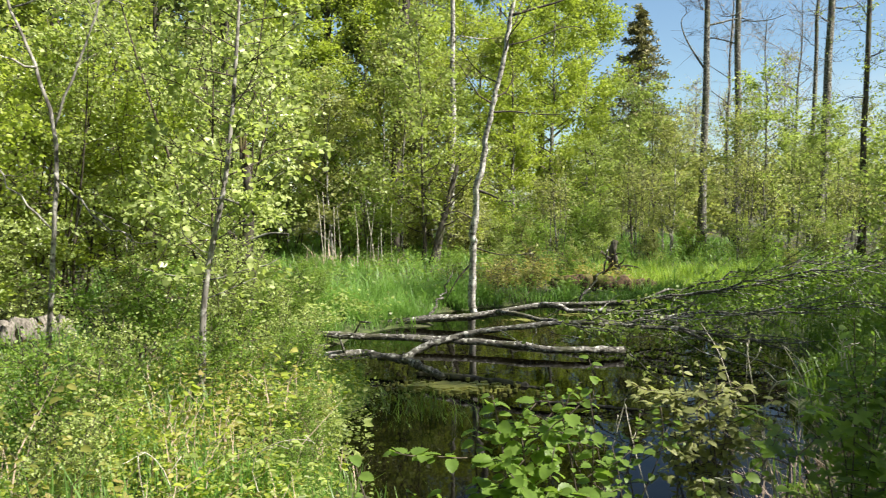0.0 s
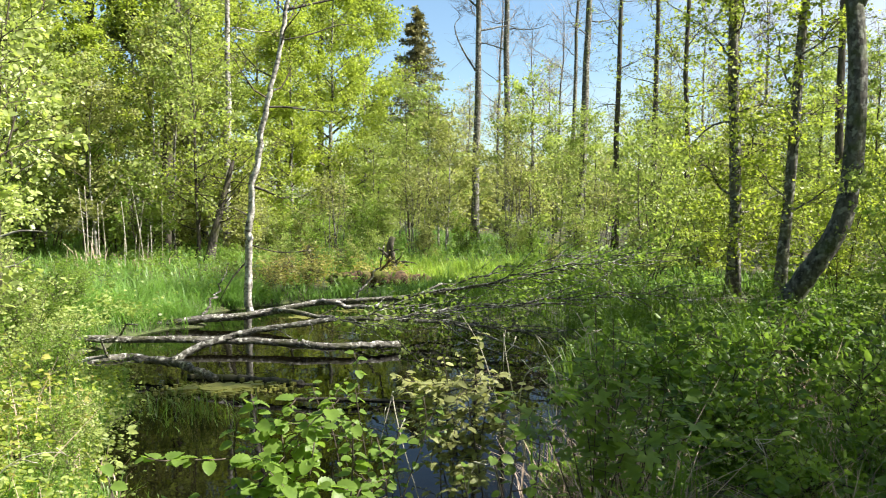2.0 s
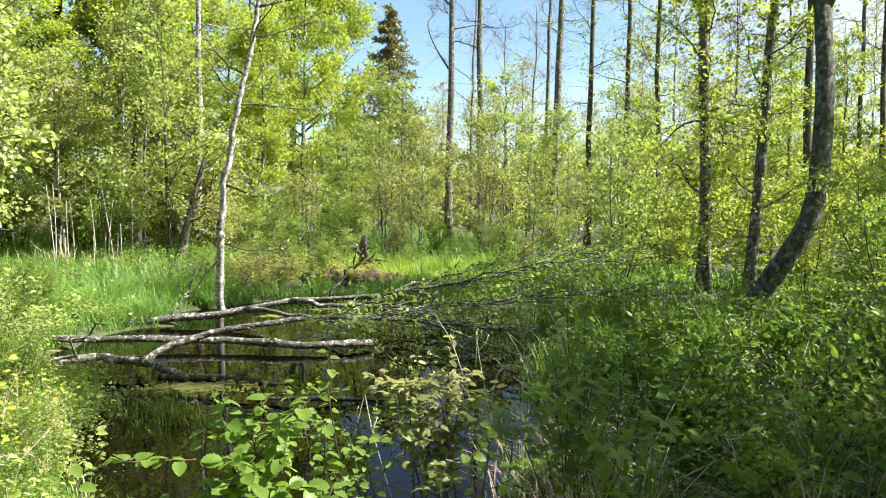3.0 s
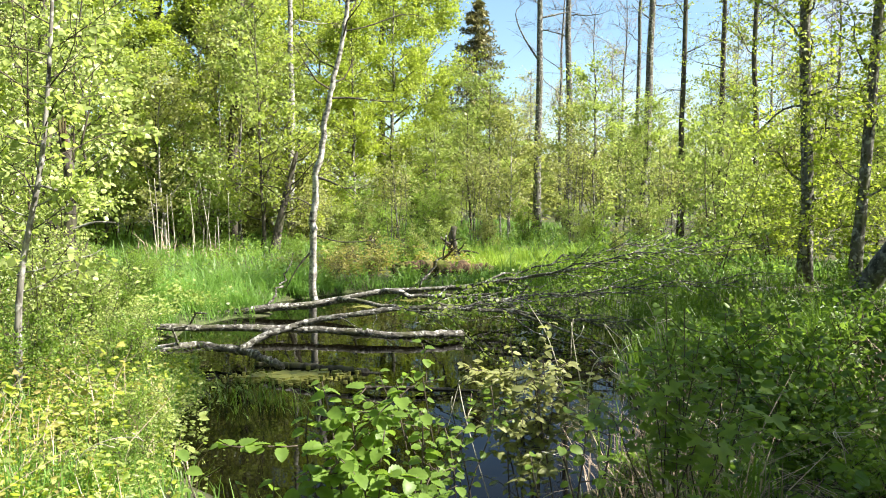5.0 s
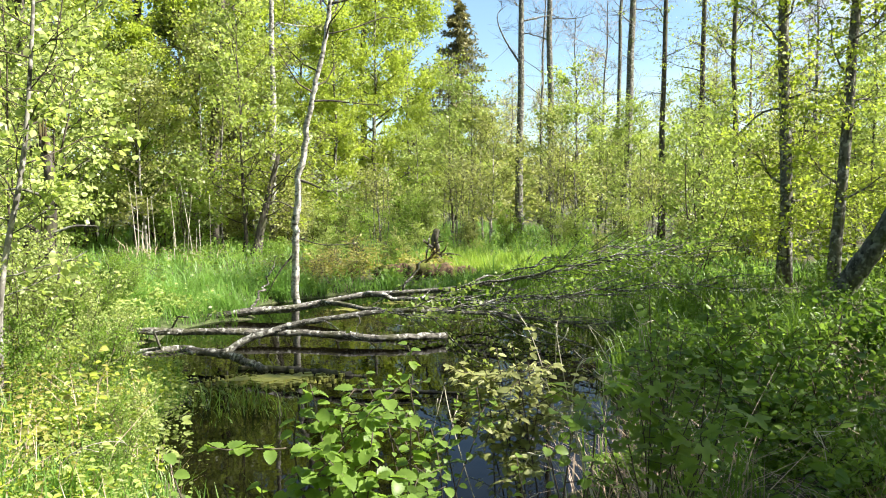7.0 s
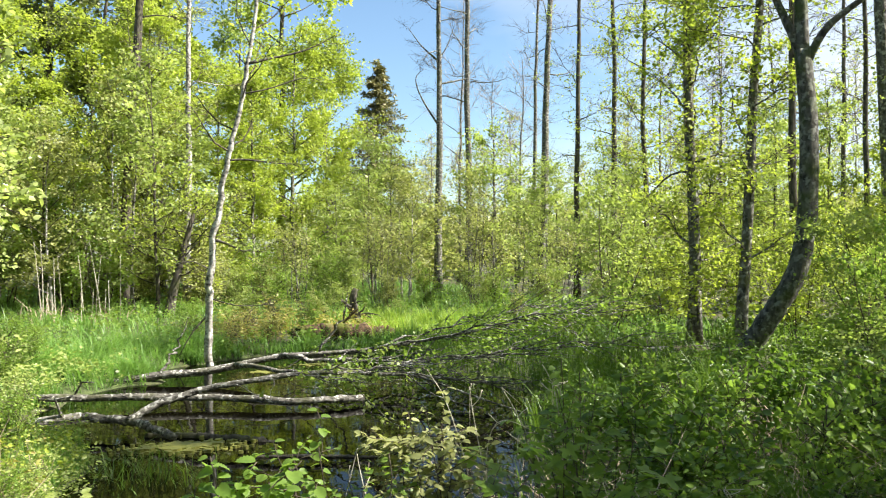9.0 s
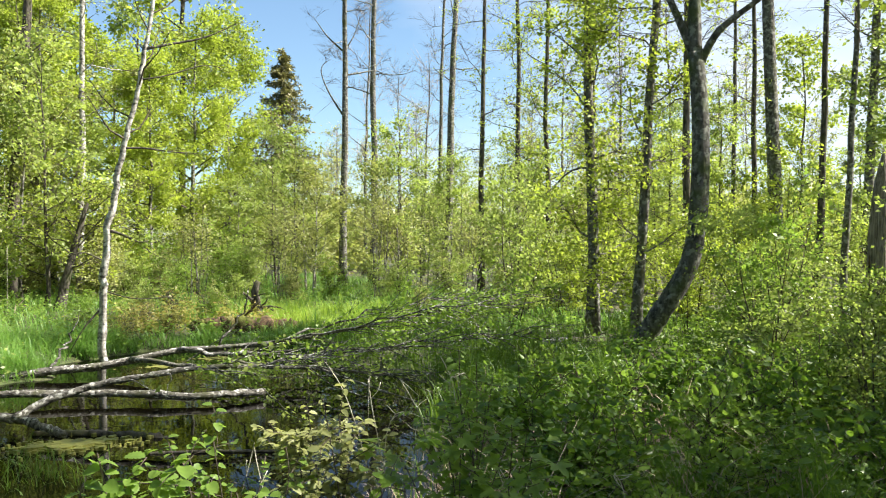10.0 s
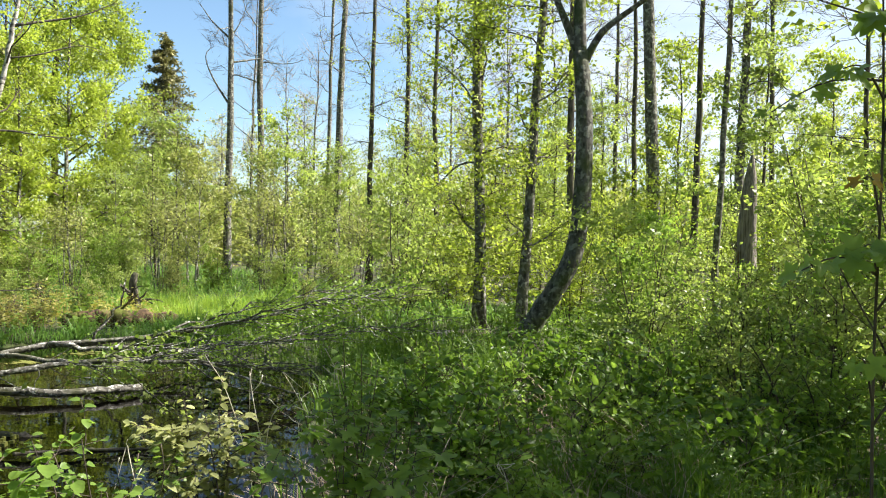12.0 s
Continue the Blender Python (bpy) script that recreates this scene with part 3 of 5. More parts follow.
def pond_birch():
    """The slender pale tree that stands in the water's edge, crooked and almost bare."""
    root = new("pale_birch")
    line = smooth_line([(0, 0, -0.5), (0.0, 0, 0.0), (-0.02, 0, 0.5), (0.03, 0, 1.16), (0.02, 0, 1.5), (0.08, 0, 1.85), (0.07, 0, 2.3), (0.20, 0, 2.75), (0.23, 0, 3.24), (0.36, 0, 3.7), (0.39, 0, 4.0), (0.57, 0, 4.58), (0.62, 0, 5.1), (0.74, 0, 5.6), (0.9, 0.1, 7.0), (1.3, 0.2, 9.0), (1.4, 0.2, 11)], 52)
    line = crooked(line, 0.012, np.random.default_rng(3))
    part("trunk", tube_mesh("trunk", [(line, np.linspace(0.076, 0.026, 52))], BARK_PALE, 12, 0.13, 8), root)
    rng = np.random.default_rng(8)
    arms = [(smooth_line(p, 10), np.linspace(r, 0.006, 10)) for p, r in (
        ([(0.30, 0, 3.68), (0.7, 0, 3.72), (1.1, 0, 3.65), (1.6, 0.1, 3.66)], 0.022), ([(0.09, 0, 2.25), (0.3, -0.1, 2.2), (0.6, -0.1, 2.02), (0.75, 0, 2.08)], 0.03),
        ([(0.70, 0, 5.45), (1.2, 0.1, 5.62), (1.75, 0.1, 5.75), (2.3, 0.2, 6.1)], 0.03), ([(0.6, 0, 4.9), (1.1, 0, 5.0), (1.7, 0.1, 5.3), (2.0, 0.1, 5.25)], 0.016),
        ([(0.06, 0, 1.7), (-0.3, 0, 1.9), (-0.6, 0, 1.8)], 0.014), ([(0.04, 0, 1.2), (0.5, -0.2, 1.05), (1.1, -0.3, 1.1)], 0.012),
        ([(0.02, 0, 0.95), (-0.3, 0, 0.6), (-0.55, 0.1, 0.1)], 0.022))]
    for arm in arms:
        part("limb", tube_mesh("limb", [arm], BARK_DARK, 6, 0.05), root)
    high = grow_limbs(line, np.linspace(0.08, 0.03, 52), 9, 0.55, 1.2, rng, 0.6, taper=0.35)
    twigs = grow_twigs(arms[:4] + high, 6, 0.5, rng, 0.2, thick=0.005)
    spray(root, high + twigs, BARK_TWIG, 4)
    v, f = leaves_on([t for t, r in twigs], 330, 0.06, rng, 0.06)
    part("crown", mesh_of("crown", v, f, LEAF_ALDER), root, kind="stuff")
    root.location = (0.55, 15.87, 0)
    finish(root, "crooked white-barked birch standing in the pond's edge, nearly bare", "tree")


pond_birch()


def spruce(x, y, height, reach, seed):
    rng = np.random.default_rng(seed)
    root = new("spruce")
    line = trunk_line(height, (0, 0), rng, 10, 0.003)
    part("trunk", tube_mesh("trunk", [(line, trunk_radii(11, 0.4, 0.05))], BARK_DARK, 8), root)
    arms = []
    for k in range(190):
        u = (k // 9 + rng.uniform(0, 0.35)) / 21 * 0.82 + 0.17
        a, size = rng.uniform(0, 6.28), reach * max(1.0 - u, 0.02) * 1.12 * rng.uniform(0.6, 1.1)
        arms.append((wander(along(line, u), (math.cos(a), math.sin(a), 0.05), size, 5, 0.06, rng, -0.07 + 0.1 * u), np.linspace(0.03, 0.006, 6)))
    spray(root, arms, BARK_DARK)
    v, f = leaves_on([t for t, r in arms], 17000, 0.24, rng, 0.13, 0.32, upright=0.5, even=True)
    part("crown", mesh_of("crown", v, f, LEAF_NEEDLE), root, kind="stuff")
    root.location = (x, y, 0.1)
    finish(root, "dark green pointed spruce behind the leafy trees", "tree")


spruce(13.28, 58.5, 15.3, 7.0, 6)

R = np.random.default_rng(77)

# bright maples beyond the meadow
maple_a = finish(leafy_tree("maple", 10.2, 0.22, 0.12, 2.7, 34, 9, 1.0, 24000, 0.09, LEAF_MAPLE, BARK_ALDER, 41, spread=0.22), "round yellow-green maple in young leaf", "tree", "bright maples")
maple_b = finish(leafy_tree("maple", 9.6, 0.20, 0.10, 2.4, 32, 9, 0.9, 22000, 0.09, LEAF_MAPLE, BARK_ALDER, 42, spread=0.22), "round yellow-green maple in young leaf", "tree", "bright maples")
copies(maple_a, [(4.3, 33.6, 1.0), (-3.6, 41, 1.25), (1.6, 37.5, 1.0), (-8, 35, 1.2)], R)
copies(maple_b, [(6.6, 40.0, 1.12), (2.6, 31.5, 0.85), (-6.8, 37, 1.3), (-1.0, 33.5, 1.0)], R)

# tall wood along the left and far back
wood_a = finish(leafy_tree("forest_tree", 16, 0.36, 0.12, 3.2, 30, 6, 1.3, 5600, 0.2, LEAF_MAPLE, BARK_DARK, 51, spread=0.28), "tall leafy tree of the far wood", "tree", "far wood")
wood_b = finish(leafy_tree("forest_tree", 17, 0.34, 0.14, 3.0, 30, 6, 1.3, 5600, 0.2, LEAF_ALDER, BARK_DARK, 52, spread=0.28), "tall leafy tree of the far wood", "tree", "far wood")
wood_c = finish(leafy_tree("forest_tree", 18, 0.40, 0.15, 3.2, 30, 6, 1.3, 5600, 0.2, LEAF_DARK, BARK_DARK, 53, spread=0.28), "tall dark-leaved tree of the far wood", "tree", "far wood")
deal([(-20, 40, 1.0), (-22, 44, 1.0), (-3.4, 42.5, 1.0), (-15, 38, 1.0), (-12, 44, 1.0), (-5.6, 44.0, 1.05)] + strew(R, 22, (-42, 7), (40, 64), 3.6, (0.9, 1.2)) + strew(R, 8, (-42, -14), (20, 32), 3.5, (0.75, 1.0)), [wood_a, wood_b, wood_c], R)

# low young growth below the open sky, and a hazy wood of twiggy trees behind it
young_a = finish(leafy_tree("young_tree", 6.2, 0.09, 0.12, 1.5, 22, 6, 0.7, 3600, 0.088, LEAF_ALDER, BARK_ALDER, 61, rise=0.7, twig_thick=0.0035), "young slim tree with small fresh leaves", "tree", "young trees")
young_b = finish(leafy_tree("young_tree", 5.6, 0.08, 0.10, 1.3, 22, 6, 0.7, 3600, 0.084, LEAF_WILLOW, BARK_PALE, 62, rise=0.8, twig_thick=0.0035), "young pale-stemmed tree with yellowish leaves", "tree", "young trees")
young_c = finish(leafy_tree("young_tree", 6.0, 0.10, 0.12, 1.6, 22, 6, 0.7, 3600, 0.088, LEAF_ALDER, BARK_DARK, 63, rise=0.6, twig_thick=0.0035), "young dark-stemmed tree with small fresh leaves", "tree", "young trees")
deal([(*polar(30, 34), 0.9), (*polar(14.4, 33), 1.05), (*polar(12.4, 35), 0.95), (*polar(22, 36), 0.9), (*polar(-4.2, 29.5), 1.2), (*polar(10.6, 36), 1.0)] + strew(R, 32, (9, 40), (27, 46), 2.3, (0.65, 0.95)) + strew(R, 14, (-20, 3), (26.5, 34), 2.0, (1.0, 1.35)), [young_a, young_b, young_c], R)
haze_a = finish(leafy_tree("twiggy_tree", 13, 0.2, 0.2, 2.2, 26, 9, 1.4, 2200, 0.15, LEAF_WILLOW, BARK_ALDER, 66, rise=1.0, twig_thick=0.018, twig_mat=TWIG_PALE), "far twiggy tree just coming into leaf", "tree", "far twiggy trees")
haze_b = finish(leafy_tree("twiggy_tree", 14, 0.2, 0.25, 2.0, 26, 9, 1.4, 1200, 0.15, LEAF_WILLOW, BARK_ALDER, 67, rise=1.1, twig_thick=0.018, twig_mat=TWIG_PALE), "far twiggy tree almost without leaves", "tree", "far twiggy trees")
deal(strew(R, 42, (8, 66), (55, 105), 3.6, (0.75, 1.1)), [haze_a, haze_b], R)

bare = finish(leafy_tree("bare_tree", 14, 0.2, 0.3, 2.2, 24, 11, 1.2, 0, 0.1, LEAF_ALDER, BARK_ALDER, 69, rise=1.0, twig_thick=0.010, twig_mat=TWIG_PALE), "slim leafless tree with a haze of fine twigs", "tree", "bare trees against the sky")
deal(strew(R, 9, (15, 44), (42, 58), 3.0, (0.8, 1.1)), [bare], R)
thicket = finish(bush("far_thicket", 5.0, 5, 0.5, 3, 1.0, 1300, 0.36, LEAF_WILLOW, 68, spread=0.5), "dense far thicket closing the view between the trunks", "bush", "far thicket")
deal(strew(R, 34, (8, 66), (50, 72), 3.6, (0.85, 1.2)), [thicket], R)

# the leafy understorey to the right, and the wood behind it
deal(strew(R, 18, (36, 66), (24, 44), 3.2, (0.42, 0.6)),
     [finish(leafy_tree("forest_tree", 13, 0.22, 0.1, 2.6, 26, 7, 1.2, 6600, 0.155, LEAF_MAPLE, BARK_DARK, 56, spread=0.24), "leafy tree at the back of the swamp wood", "tree", "far wood"),
      finish(leafy_tree("forest_tree", 13, 0.22, 0.1, 2.6, 26, 7, 1.2, 6600, 0.15, LEAF_ALDER, BARK_DARK, 57, spread=0.24), "leafy tree at the back of the swamp wood", "tree", "far wood")], R)
under_a = finish(bush("understorey_bush", 4.4, 5, 0.22, 4, 0.5, 4200, 0.072, LEAF_MAPLE, 71, spread=0.13), "tall thin-stemmed bush with bright young leaves", "bush", "understorey")
under_b = finish(bush("understorey_bush", 4.0, 5, 0.26, 4, 0.5, 4200, 0.070, LEAF_ALDER, 72, spread=0.13), "tall thin-stemmed bush with bright young leaves", "bush", "understorey")
deal([(*polar(52, 21.5), 0.75), (*polar(54, 17.5), 0.5), (*polar(50.5, 16.5), 0.36), (*polar(56, 21), 0.8)] + strew(R, 15, (28, 44), (18.5, 25), 1.9, (0.7, 1.0)) + strew(R, 3, (43, 46), (14.5, 19), 1.9, (0.6, 0.9)) + strew(R, 6, (56, 66), (14.5, 19), 1.9, (0.75, 1.1)) + strew(R, 9, (43, 65), (21, 26), 1.9, (0.8, 1.1)), [under_a, under_b], R)
right_a = finish(bush("alder_bush", 3.4, 6, 0.3, 2, 0.42, 4200, 0.058, LEAF_HAZEL, 73, spread=0.1), "dense bush of thin dark stems and small leaves", "bush", "bushes on the bank")
right_b = finish(bush("alder_bush", 3.0, 6, 0.34, 2, 0.42, 4200, 0.056, LEAF_ALDER, 74, spread=0.1), "dense bush of thin dark stems and small leaves", "bush", "bushes on the bank")
R.bit_generator.advance(24)
deal([(*polar(a, r), s) for a, r, s in ((44.0, 11.4, 0.75), (57, 10, 0.9), (62, 8.5, 1.0), (60, 13, 1.2), (55.5, 11.5, 0.65), (58, 11.8, 0.85), (50, 15, 0.55))], [right_a, right_b], R)
right_c = finish(bush("alder_bush", 1.6, 6, 0.34, 2, 0.3, 3000, 0.048, LEAF_HAZEL, 77, spread=0.09), "low bush of thin dark stems and small leaves", "bush", "bushes on the bank")
right_d = finish(bush("alder_bush", 1.5, 6, 0.38, 2, 0.3, 3000, 0.048, LEAF_ALDER, 79, spread=0.09), "low bush of thin dark stems and pale green leaves", "bush", "bushes on the bank")
deal([(*polar(a, r), s) for a, r, s in ((47, 10.6, 0.85), (52, 11.5, 0.9), (55, 7.8, 0.9), (51, 8.6, 0.75), (46, 8.6, 0.75), (44.5, 10.5, 1.0), (48, 9.6, 0.85), (50.5, 10.4, 0.85), (53.5, 9.8, 0.9), (46, 12.6, 1.0), (53, 13.2, 1.0),
      (49, 12.2, 1.0), (43.5, 14.2, 1.0), (56, 9.0, 1.0), (51.5, 14.6, 1.1), (57.5, 13.8, 1.2))],
     [right_c, right_d], np.random.default_rng(79))

# trees added beside the path, mostly out of view, to shade the near bank
shade_a = finish(leafy_tree("bank_tree", 8.0, 0.2, 0.25, 2.8, 26, 6, 1.0, 3000, 0.098, LEAF_MAPLE, BARK_ALDER, 85, spread=0.22), "leafy maple added beside the bank for its shade", "tree", "trees beside the path")
copies(shade_a, [(9.6, 2.4, 1.2), (10.8, 4.4, 0.9), (12.0, 0.2, 1.0), (7.4, 1.6, 0.7), (8.8, -0.9, 0.75), (8.2, 3.4, 0.85), (9.0, 0.6, 0.95), (14.4, 3.4, 1.0)], R)
# unseen high crowns, added to block sun and sky light over the bank
high = finish(leafy_tree("bank_tree", 15.0, 0.3, 0.66, 2.6, 22, 7, 1.0, 3600, 0.165, LEAF_MAPLE, BARK_ALDER, 86, spread=0.3), "unseen shade tree with a high leafy crown beside the bank", "tree", "trees beside the path")
copies(high, [(12.4, 3.4, 0.95), (7.2, 1.6, 0.48), (4.6, 0.45, 0.36), (5.3, 0.0, 0.42), (13.2, 6.9, 0.8), (14.8, 8.2, 0.75), (6.3, 1.65, 0.42), (4.2, -1.5, 1.0), (1.0, -2.1, 0.95), (-2.4, -2.4, 0.9), (6.4, -1.9, 1.0), (2.6, -3.8, 0.85), (6.4, -4.2, 0.9), (-1.6, -5.2, 0.85), (-6.2, -1.8, 0.8)], R)
# unseen wood behind the eye, added to close the place and dim sky light
deal([(-4.5, -6.0, 0.8), (1.0, -8.5, 0.9), (-9.5, -3.5, 0.85), (-10.5, 2.5, 0.8), (5.0, -12.0, 0.9)] + strew(R, 13, (165, 312), (10, 30), 4.0, (0.75, 1.0)) + strew(R, 5, (78, 150), (32, 44), 5.0, (0.8, 1.0)),
     [finish(leafy_tree("forest_tree", 14, 0.3, 0.16, 2.8, 20, 4, 1.2, 1300, 0.4, LEAF_MAPLE, BARK_DARK, 58, spread=0.3), "leafy tree of the unseen wood added behind the bank", "tree", "wood behind the bank")], R)

# bushes at the back of the meadow and between pond and wood
mid_a = finish(bush("swamp_bush", 3.0, 6, 0.25, 3, 0.45, 2700, 0.078, LEAF_ALDER, 75, spread=0.13), "many-stemmed bush in small fresh leaf", "bush", "bushes behind the meadow")
mid_b = finish(bush("swamp_bush", 2.6, 6, 0.3, 3, 0.45, 2600, 0.075, LEAF_WILLOW, 76, spread=0.13), "many-stemmed bush in small yellowish leaf", "bush", "bushes behind the meadow")
mid_c = finish(bush("swamp_bush", 2.8, 6, 0.25, 3, 0.45, 2600, 0.08, LEAF_HAZEL, 78, spread=0.13), "many-stemmed bush in small green leaf", "bush", "bushes behind the meadow")
deal([(1.2, 20.6, 0.3), (2.0, 19.6, 0.26), (2.9, 20.2, 0.34), (1.6, 22.2, 0.4), (3.4, 21.8, 0.36), (0.2, 20.8, 0.3), (4.4, 24.2, 0.45), (8.0, 20.0, 0.4), (9.0, 18.2, 0.36)] + strew(R, 18, (3, 34), (24.5, 31), 2.0, (0.45, 0.8)) + strew(R, 9, (-26, 2), (30, 42), 2.6, (1.0, 1.6)) + strew(R, 26, (-28, 12), (27.5, 34), 1.5, (0.8, 1.3)), [mid_a, mid_b, mid_c], R)

# clumps of thin bare stems at the feet of the tall trees
clump = finish(bush("alder_clump", 4.2, 8, 0.12, 3, 0.45, 1300, 0.075, LEAF_WILLOW, 87, thick=0.026, bark=BARK_ALDER, low=0.5), "clump of thin straight stems with leafy tops", "bush", "stem clumps in the swamp")
copies(clump, [(8.9, 25.5, 1.0), (6.0, 26.4, 0.9), (11.6, 24.6, 0.95), (13.8, 22.0, 0.85), (3.6, 27.2, 0.9), (10.4, 27.0, 1.05)], np.random.default_rng(87))

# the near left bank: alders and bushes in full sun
near_a = finish(bush("alder_bush", 4.6, 5, 0.16, 5, 0.5, 7200, 0.046, LEAF_ALDER_LIT, 81, True, 0.026, 0.11, 0.85), "tall alder bush with round sunlit leaves", "bush", "alders on the near bank")
near_b = finish(bush("alder_bush", 4.2, 5, 0.2, 5, 0.5, 6800, 0.047, LEAF_MAPLE, 82, True, 0.024, 0.11, 0.8), "tall bush with yellow-green sunlit leaves", "bush", "alders on the near bank")
near_c = finish(bush("low_bush", 1.9, 7, 0.35, 4, 0.3, 4200, 0.04, LEAF_HAZEL, 83, True, 0.012, 0.08, 0.75), "low bush of small round leaves at the water", "bush", "low bushes on the near bank")
near_d = finish(bush("low_bush", 1.8, 7, 0.4, 4, 0.3, 4200, 0.04, LEAF_ALDER_LIT, 84, True, 0.012, 0.08, 0.75), "low bush of small round leaves at the water", "bush", "low bushes on the near bank")
copies(near_a, [(-4.3, 13.2, 1.0), (-5.0, 11.4, 0.9), (-2.9, 11.2, 1.05), (-6.3, 10.6, 1.15), (-5.0, 14.5, 1.2), (-8.5, 14, 1.3)], R)
copies(near_b, [(-5.8, 11.6, 1.1), (-4.4, 12.2, 1.15), (-4.6, 7.0, 0.9), (-7.6, 11.6, 1.2), (-7.5, 17, 1.35)], R)
copies(near_c, [(-2.6, 7.3, 0.7), (-2.0, 9.7, 0.55), (-3.4, 6.4, 0.3), (-2.3, 12.8, 0.6), (-1.35, 7.6, 0.45), (-1.1, 6.0, 0.34), (-2.2, 4.9, 0.5), (-0.85, 5.2, 0.3), (-2.6, 4.3, 0.42), (-1.75, 6.9, 0.5), (-2.1, 13.6, 0.5), (-3.3, 14.8, 0.6), (-2.8, 12.2, 0.55)], R)
copies(near_d, [(-2.4, 9.2, 0.75), (-4.1, 11.0, 0.8), (-5.4, 10.9, 0.7), (-3.4, 13.6, 0.8), (-2.5, 6.1, 0.45), (-2.3, 11.2, 0.55), (-1.5, 8.6, 0.42), (-2.9, 5.4, 0.3), (-2.6, 10.6, 0.7), (-1.9, 4.2, 0.38), (-1.05, 6.7, 0.36), (-3.2, 4.6, 0.45)], R)


def sapling():
    """The thin alder that stands alone at the near bank, leaves like coins."""
    rng = np.random.default_rng(9)
    root = new("alder_sapling")
    line = smooth_line([(0, 0, -0.1), (0.01, 0, 0.4), (0.02, 0, 0.85), (0.09, 0, 1.3), (0.2, 0.05, 1.8), (0.26, 0.07, 2.4), (0.30, 0.08, 2.95), (0.33, 0.1, 3.5), (0.4, 0.1, 5.0)], 30)
    rad = np.linspace(0.031, 0.008, 30)
    part("trunk", tube_mesh("trunk", [(line, rad)], BARK_YOUNG, 10, 0.05), root)
    arms = grow_limbs(line, rad, 30, 0.26, 0.75, rng, 0.4, taper=0.2, thin=0.006)
    for arm in arms[:8]:
        part("limb", tube_mesh("limb", [arm], BARK_ALDER, 5), root)
    twigs = grow_twigs(arms, 4, 0.3, rng, thick=0.0035)
    spray(root, arms[8:] + twigs, BARK_TWIG, 4)
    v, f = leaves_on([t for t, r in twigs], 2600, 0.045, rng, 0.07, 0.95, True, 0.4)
    part("crown", mesh_of("crown", v, f, LEAF_ALDER_LIT), root, kind="stuff")
    root.location = (-1.91, 6.70, gz(-1.91, 6.7))
    finish(root, "slender pale-stemmed alder sapling with round leaves", "tree")


sapling()


# ---- grass and herbs ----
def blades(name, xy, height, width, mat, seed, label, lean=0.35, base=None, bend=0.5):
    """Grass: narrow blades of two folded faces that bow over."""
    rng = np.random.default_rng(seed)
    n = len(xy)
    z = ground_z(xy[:, 0], xy[:, 1]) - 0.02 if base is None else np.full(n, base)
    a = rng.uniform(0, 6.28, n)
    out = np.stack([np.cos(a), np.sin(a), np.zeros(n)], 1)
    side = np.stack([-np.sin(a), np.cos(a), np.zeros(n)], 1) * (width * rng.uniform(0.6, 1.3, n) / 2)[:, None]
    h = height * np.clip(rng.normal(1, 0.28, n), 0.35, 1.7) * mounds(xy[:, 0], xy[:, 1])
    p0 = np.concatenate([xy, z[:, None]], 1)
    l = lean * rng.uniform(0.2, 1.3, n) * h
    up = np.array([0, 0, 1.0])
    p1 = p0 + out * (l * 0.35)[:, None] + up * (h * 0.6)[:, None]
    p2 = p0 + out * (l * (0.8 + bend))[:, None] + up * (h * 0.95)[:, None]
    v = np.stack([p0 - side, p0 + side, p1 + side * 0.9, p1 - side * 0.9, p2 + side * 0.12, p2 - side * 0.12], 1).reshape(-1, 3)
    k = np.arange(n)[:, None] * 6
    f = np.concatenate([k + np.array([[0, 1, 2, 3]]), k + np.array([[3, 2, 4, 5]])])
    ob = new(name, mesh_of(name, v, f, mat))
    return tagged(ob, label, "grass", kind="stuff")


def clumped(rng, count, clumps, box, sigma, keep):
    """Points gathered in tussocks inside a box, where keep allows them."""
    cx = np.stack([rng.uniform(box[0], box[1], clumps), rng.uniform(box[2], box[3], clumps)], 1)
    p = cx[rng.integers(0, clumps, count)] + rng.normal(size=(count, 2)) * sigma
    return p[keep(p[:, 0], p[:, 1])]


def dry_land(x, y):
    return ground_z(x, y) > 0.02


def open_bank(x, y):
    """Dry land but for the bare, straw-covered spot on the near bank."""
    return dry_land(x, y) & ((x - 2.5) ** 2 + (y - 5.2) ** 2 > 0.4)


G = np.random.default_rng(21)
blades("sedge_meadow", clumped(G, 33000, 1400, (-9, 13, 14.5, 47), 0.3, lambda x, y: dry_land(x, y) & (x > -0.25 * y - 3) & (y > 13.2 + 0.15 * np.abs(x - 1)) & (((x - 3.0) / 2.0) ** 2 + ((y - 18.2) / 1.2) ** 2 > 1)), 0.36, 0.022, GRASS, 1,
       "tall bright green sedge of the swamp meadow", lean=0.7)
blades("sedge_edge", clumped(G, 9000, 160, (-3.5, 1.2, 13.2, 17.5), 0.2, lambda x, y: dry_land(x, y) & (x < 0.2 + 0.4 * (y - 15.2))), 0.36, 0.013, GRASS, 2, "tall bright green sedge at the pond", lean=1.0)
blades("back_shore_sedge", clumped(G, 5200, 110, (0.0, 4.6, 15.6, 17.3), 0.2, dry_land), 0.3, 0.016, GRASS, 25, "green sedge along the back of the pond", lean=0.9)
blades("left_shore_sedge", clumped(G, 4200, 90, (-4.2, 0.2, 11.3, 14.6), 0.18, dry_land), 0.3, 0.012, GRASS, 26, "green sedge on the pond's shore below the alders", lean=0.9)
blades("rim_sedge", clumped(G, 800, 50, (-1.7, -0.5, 5.2, 9.2), 0.13, lambda x, y: ground_z(x, y) > -0.03), 0.20, 0.009, GRASS_SHADED, 17, "green sedge along the near rim of the pond", lean=0.6)
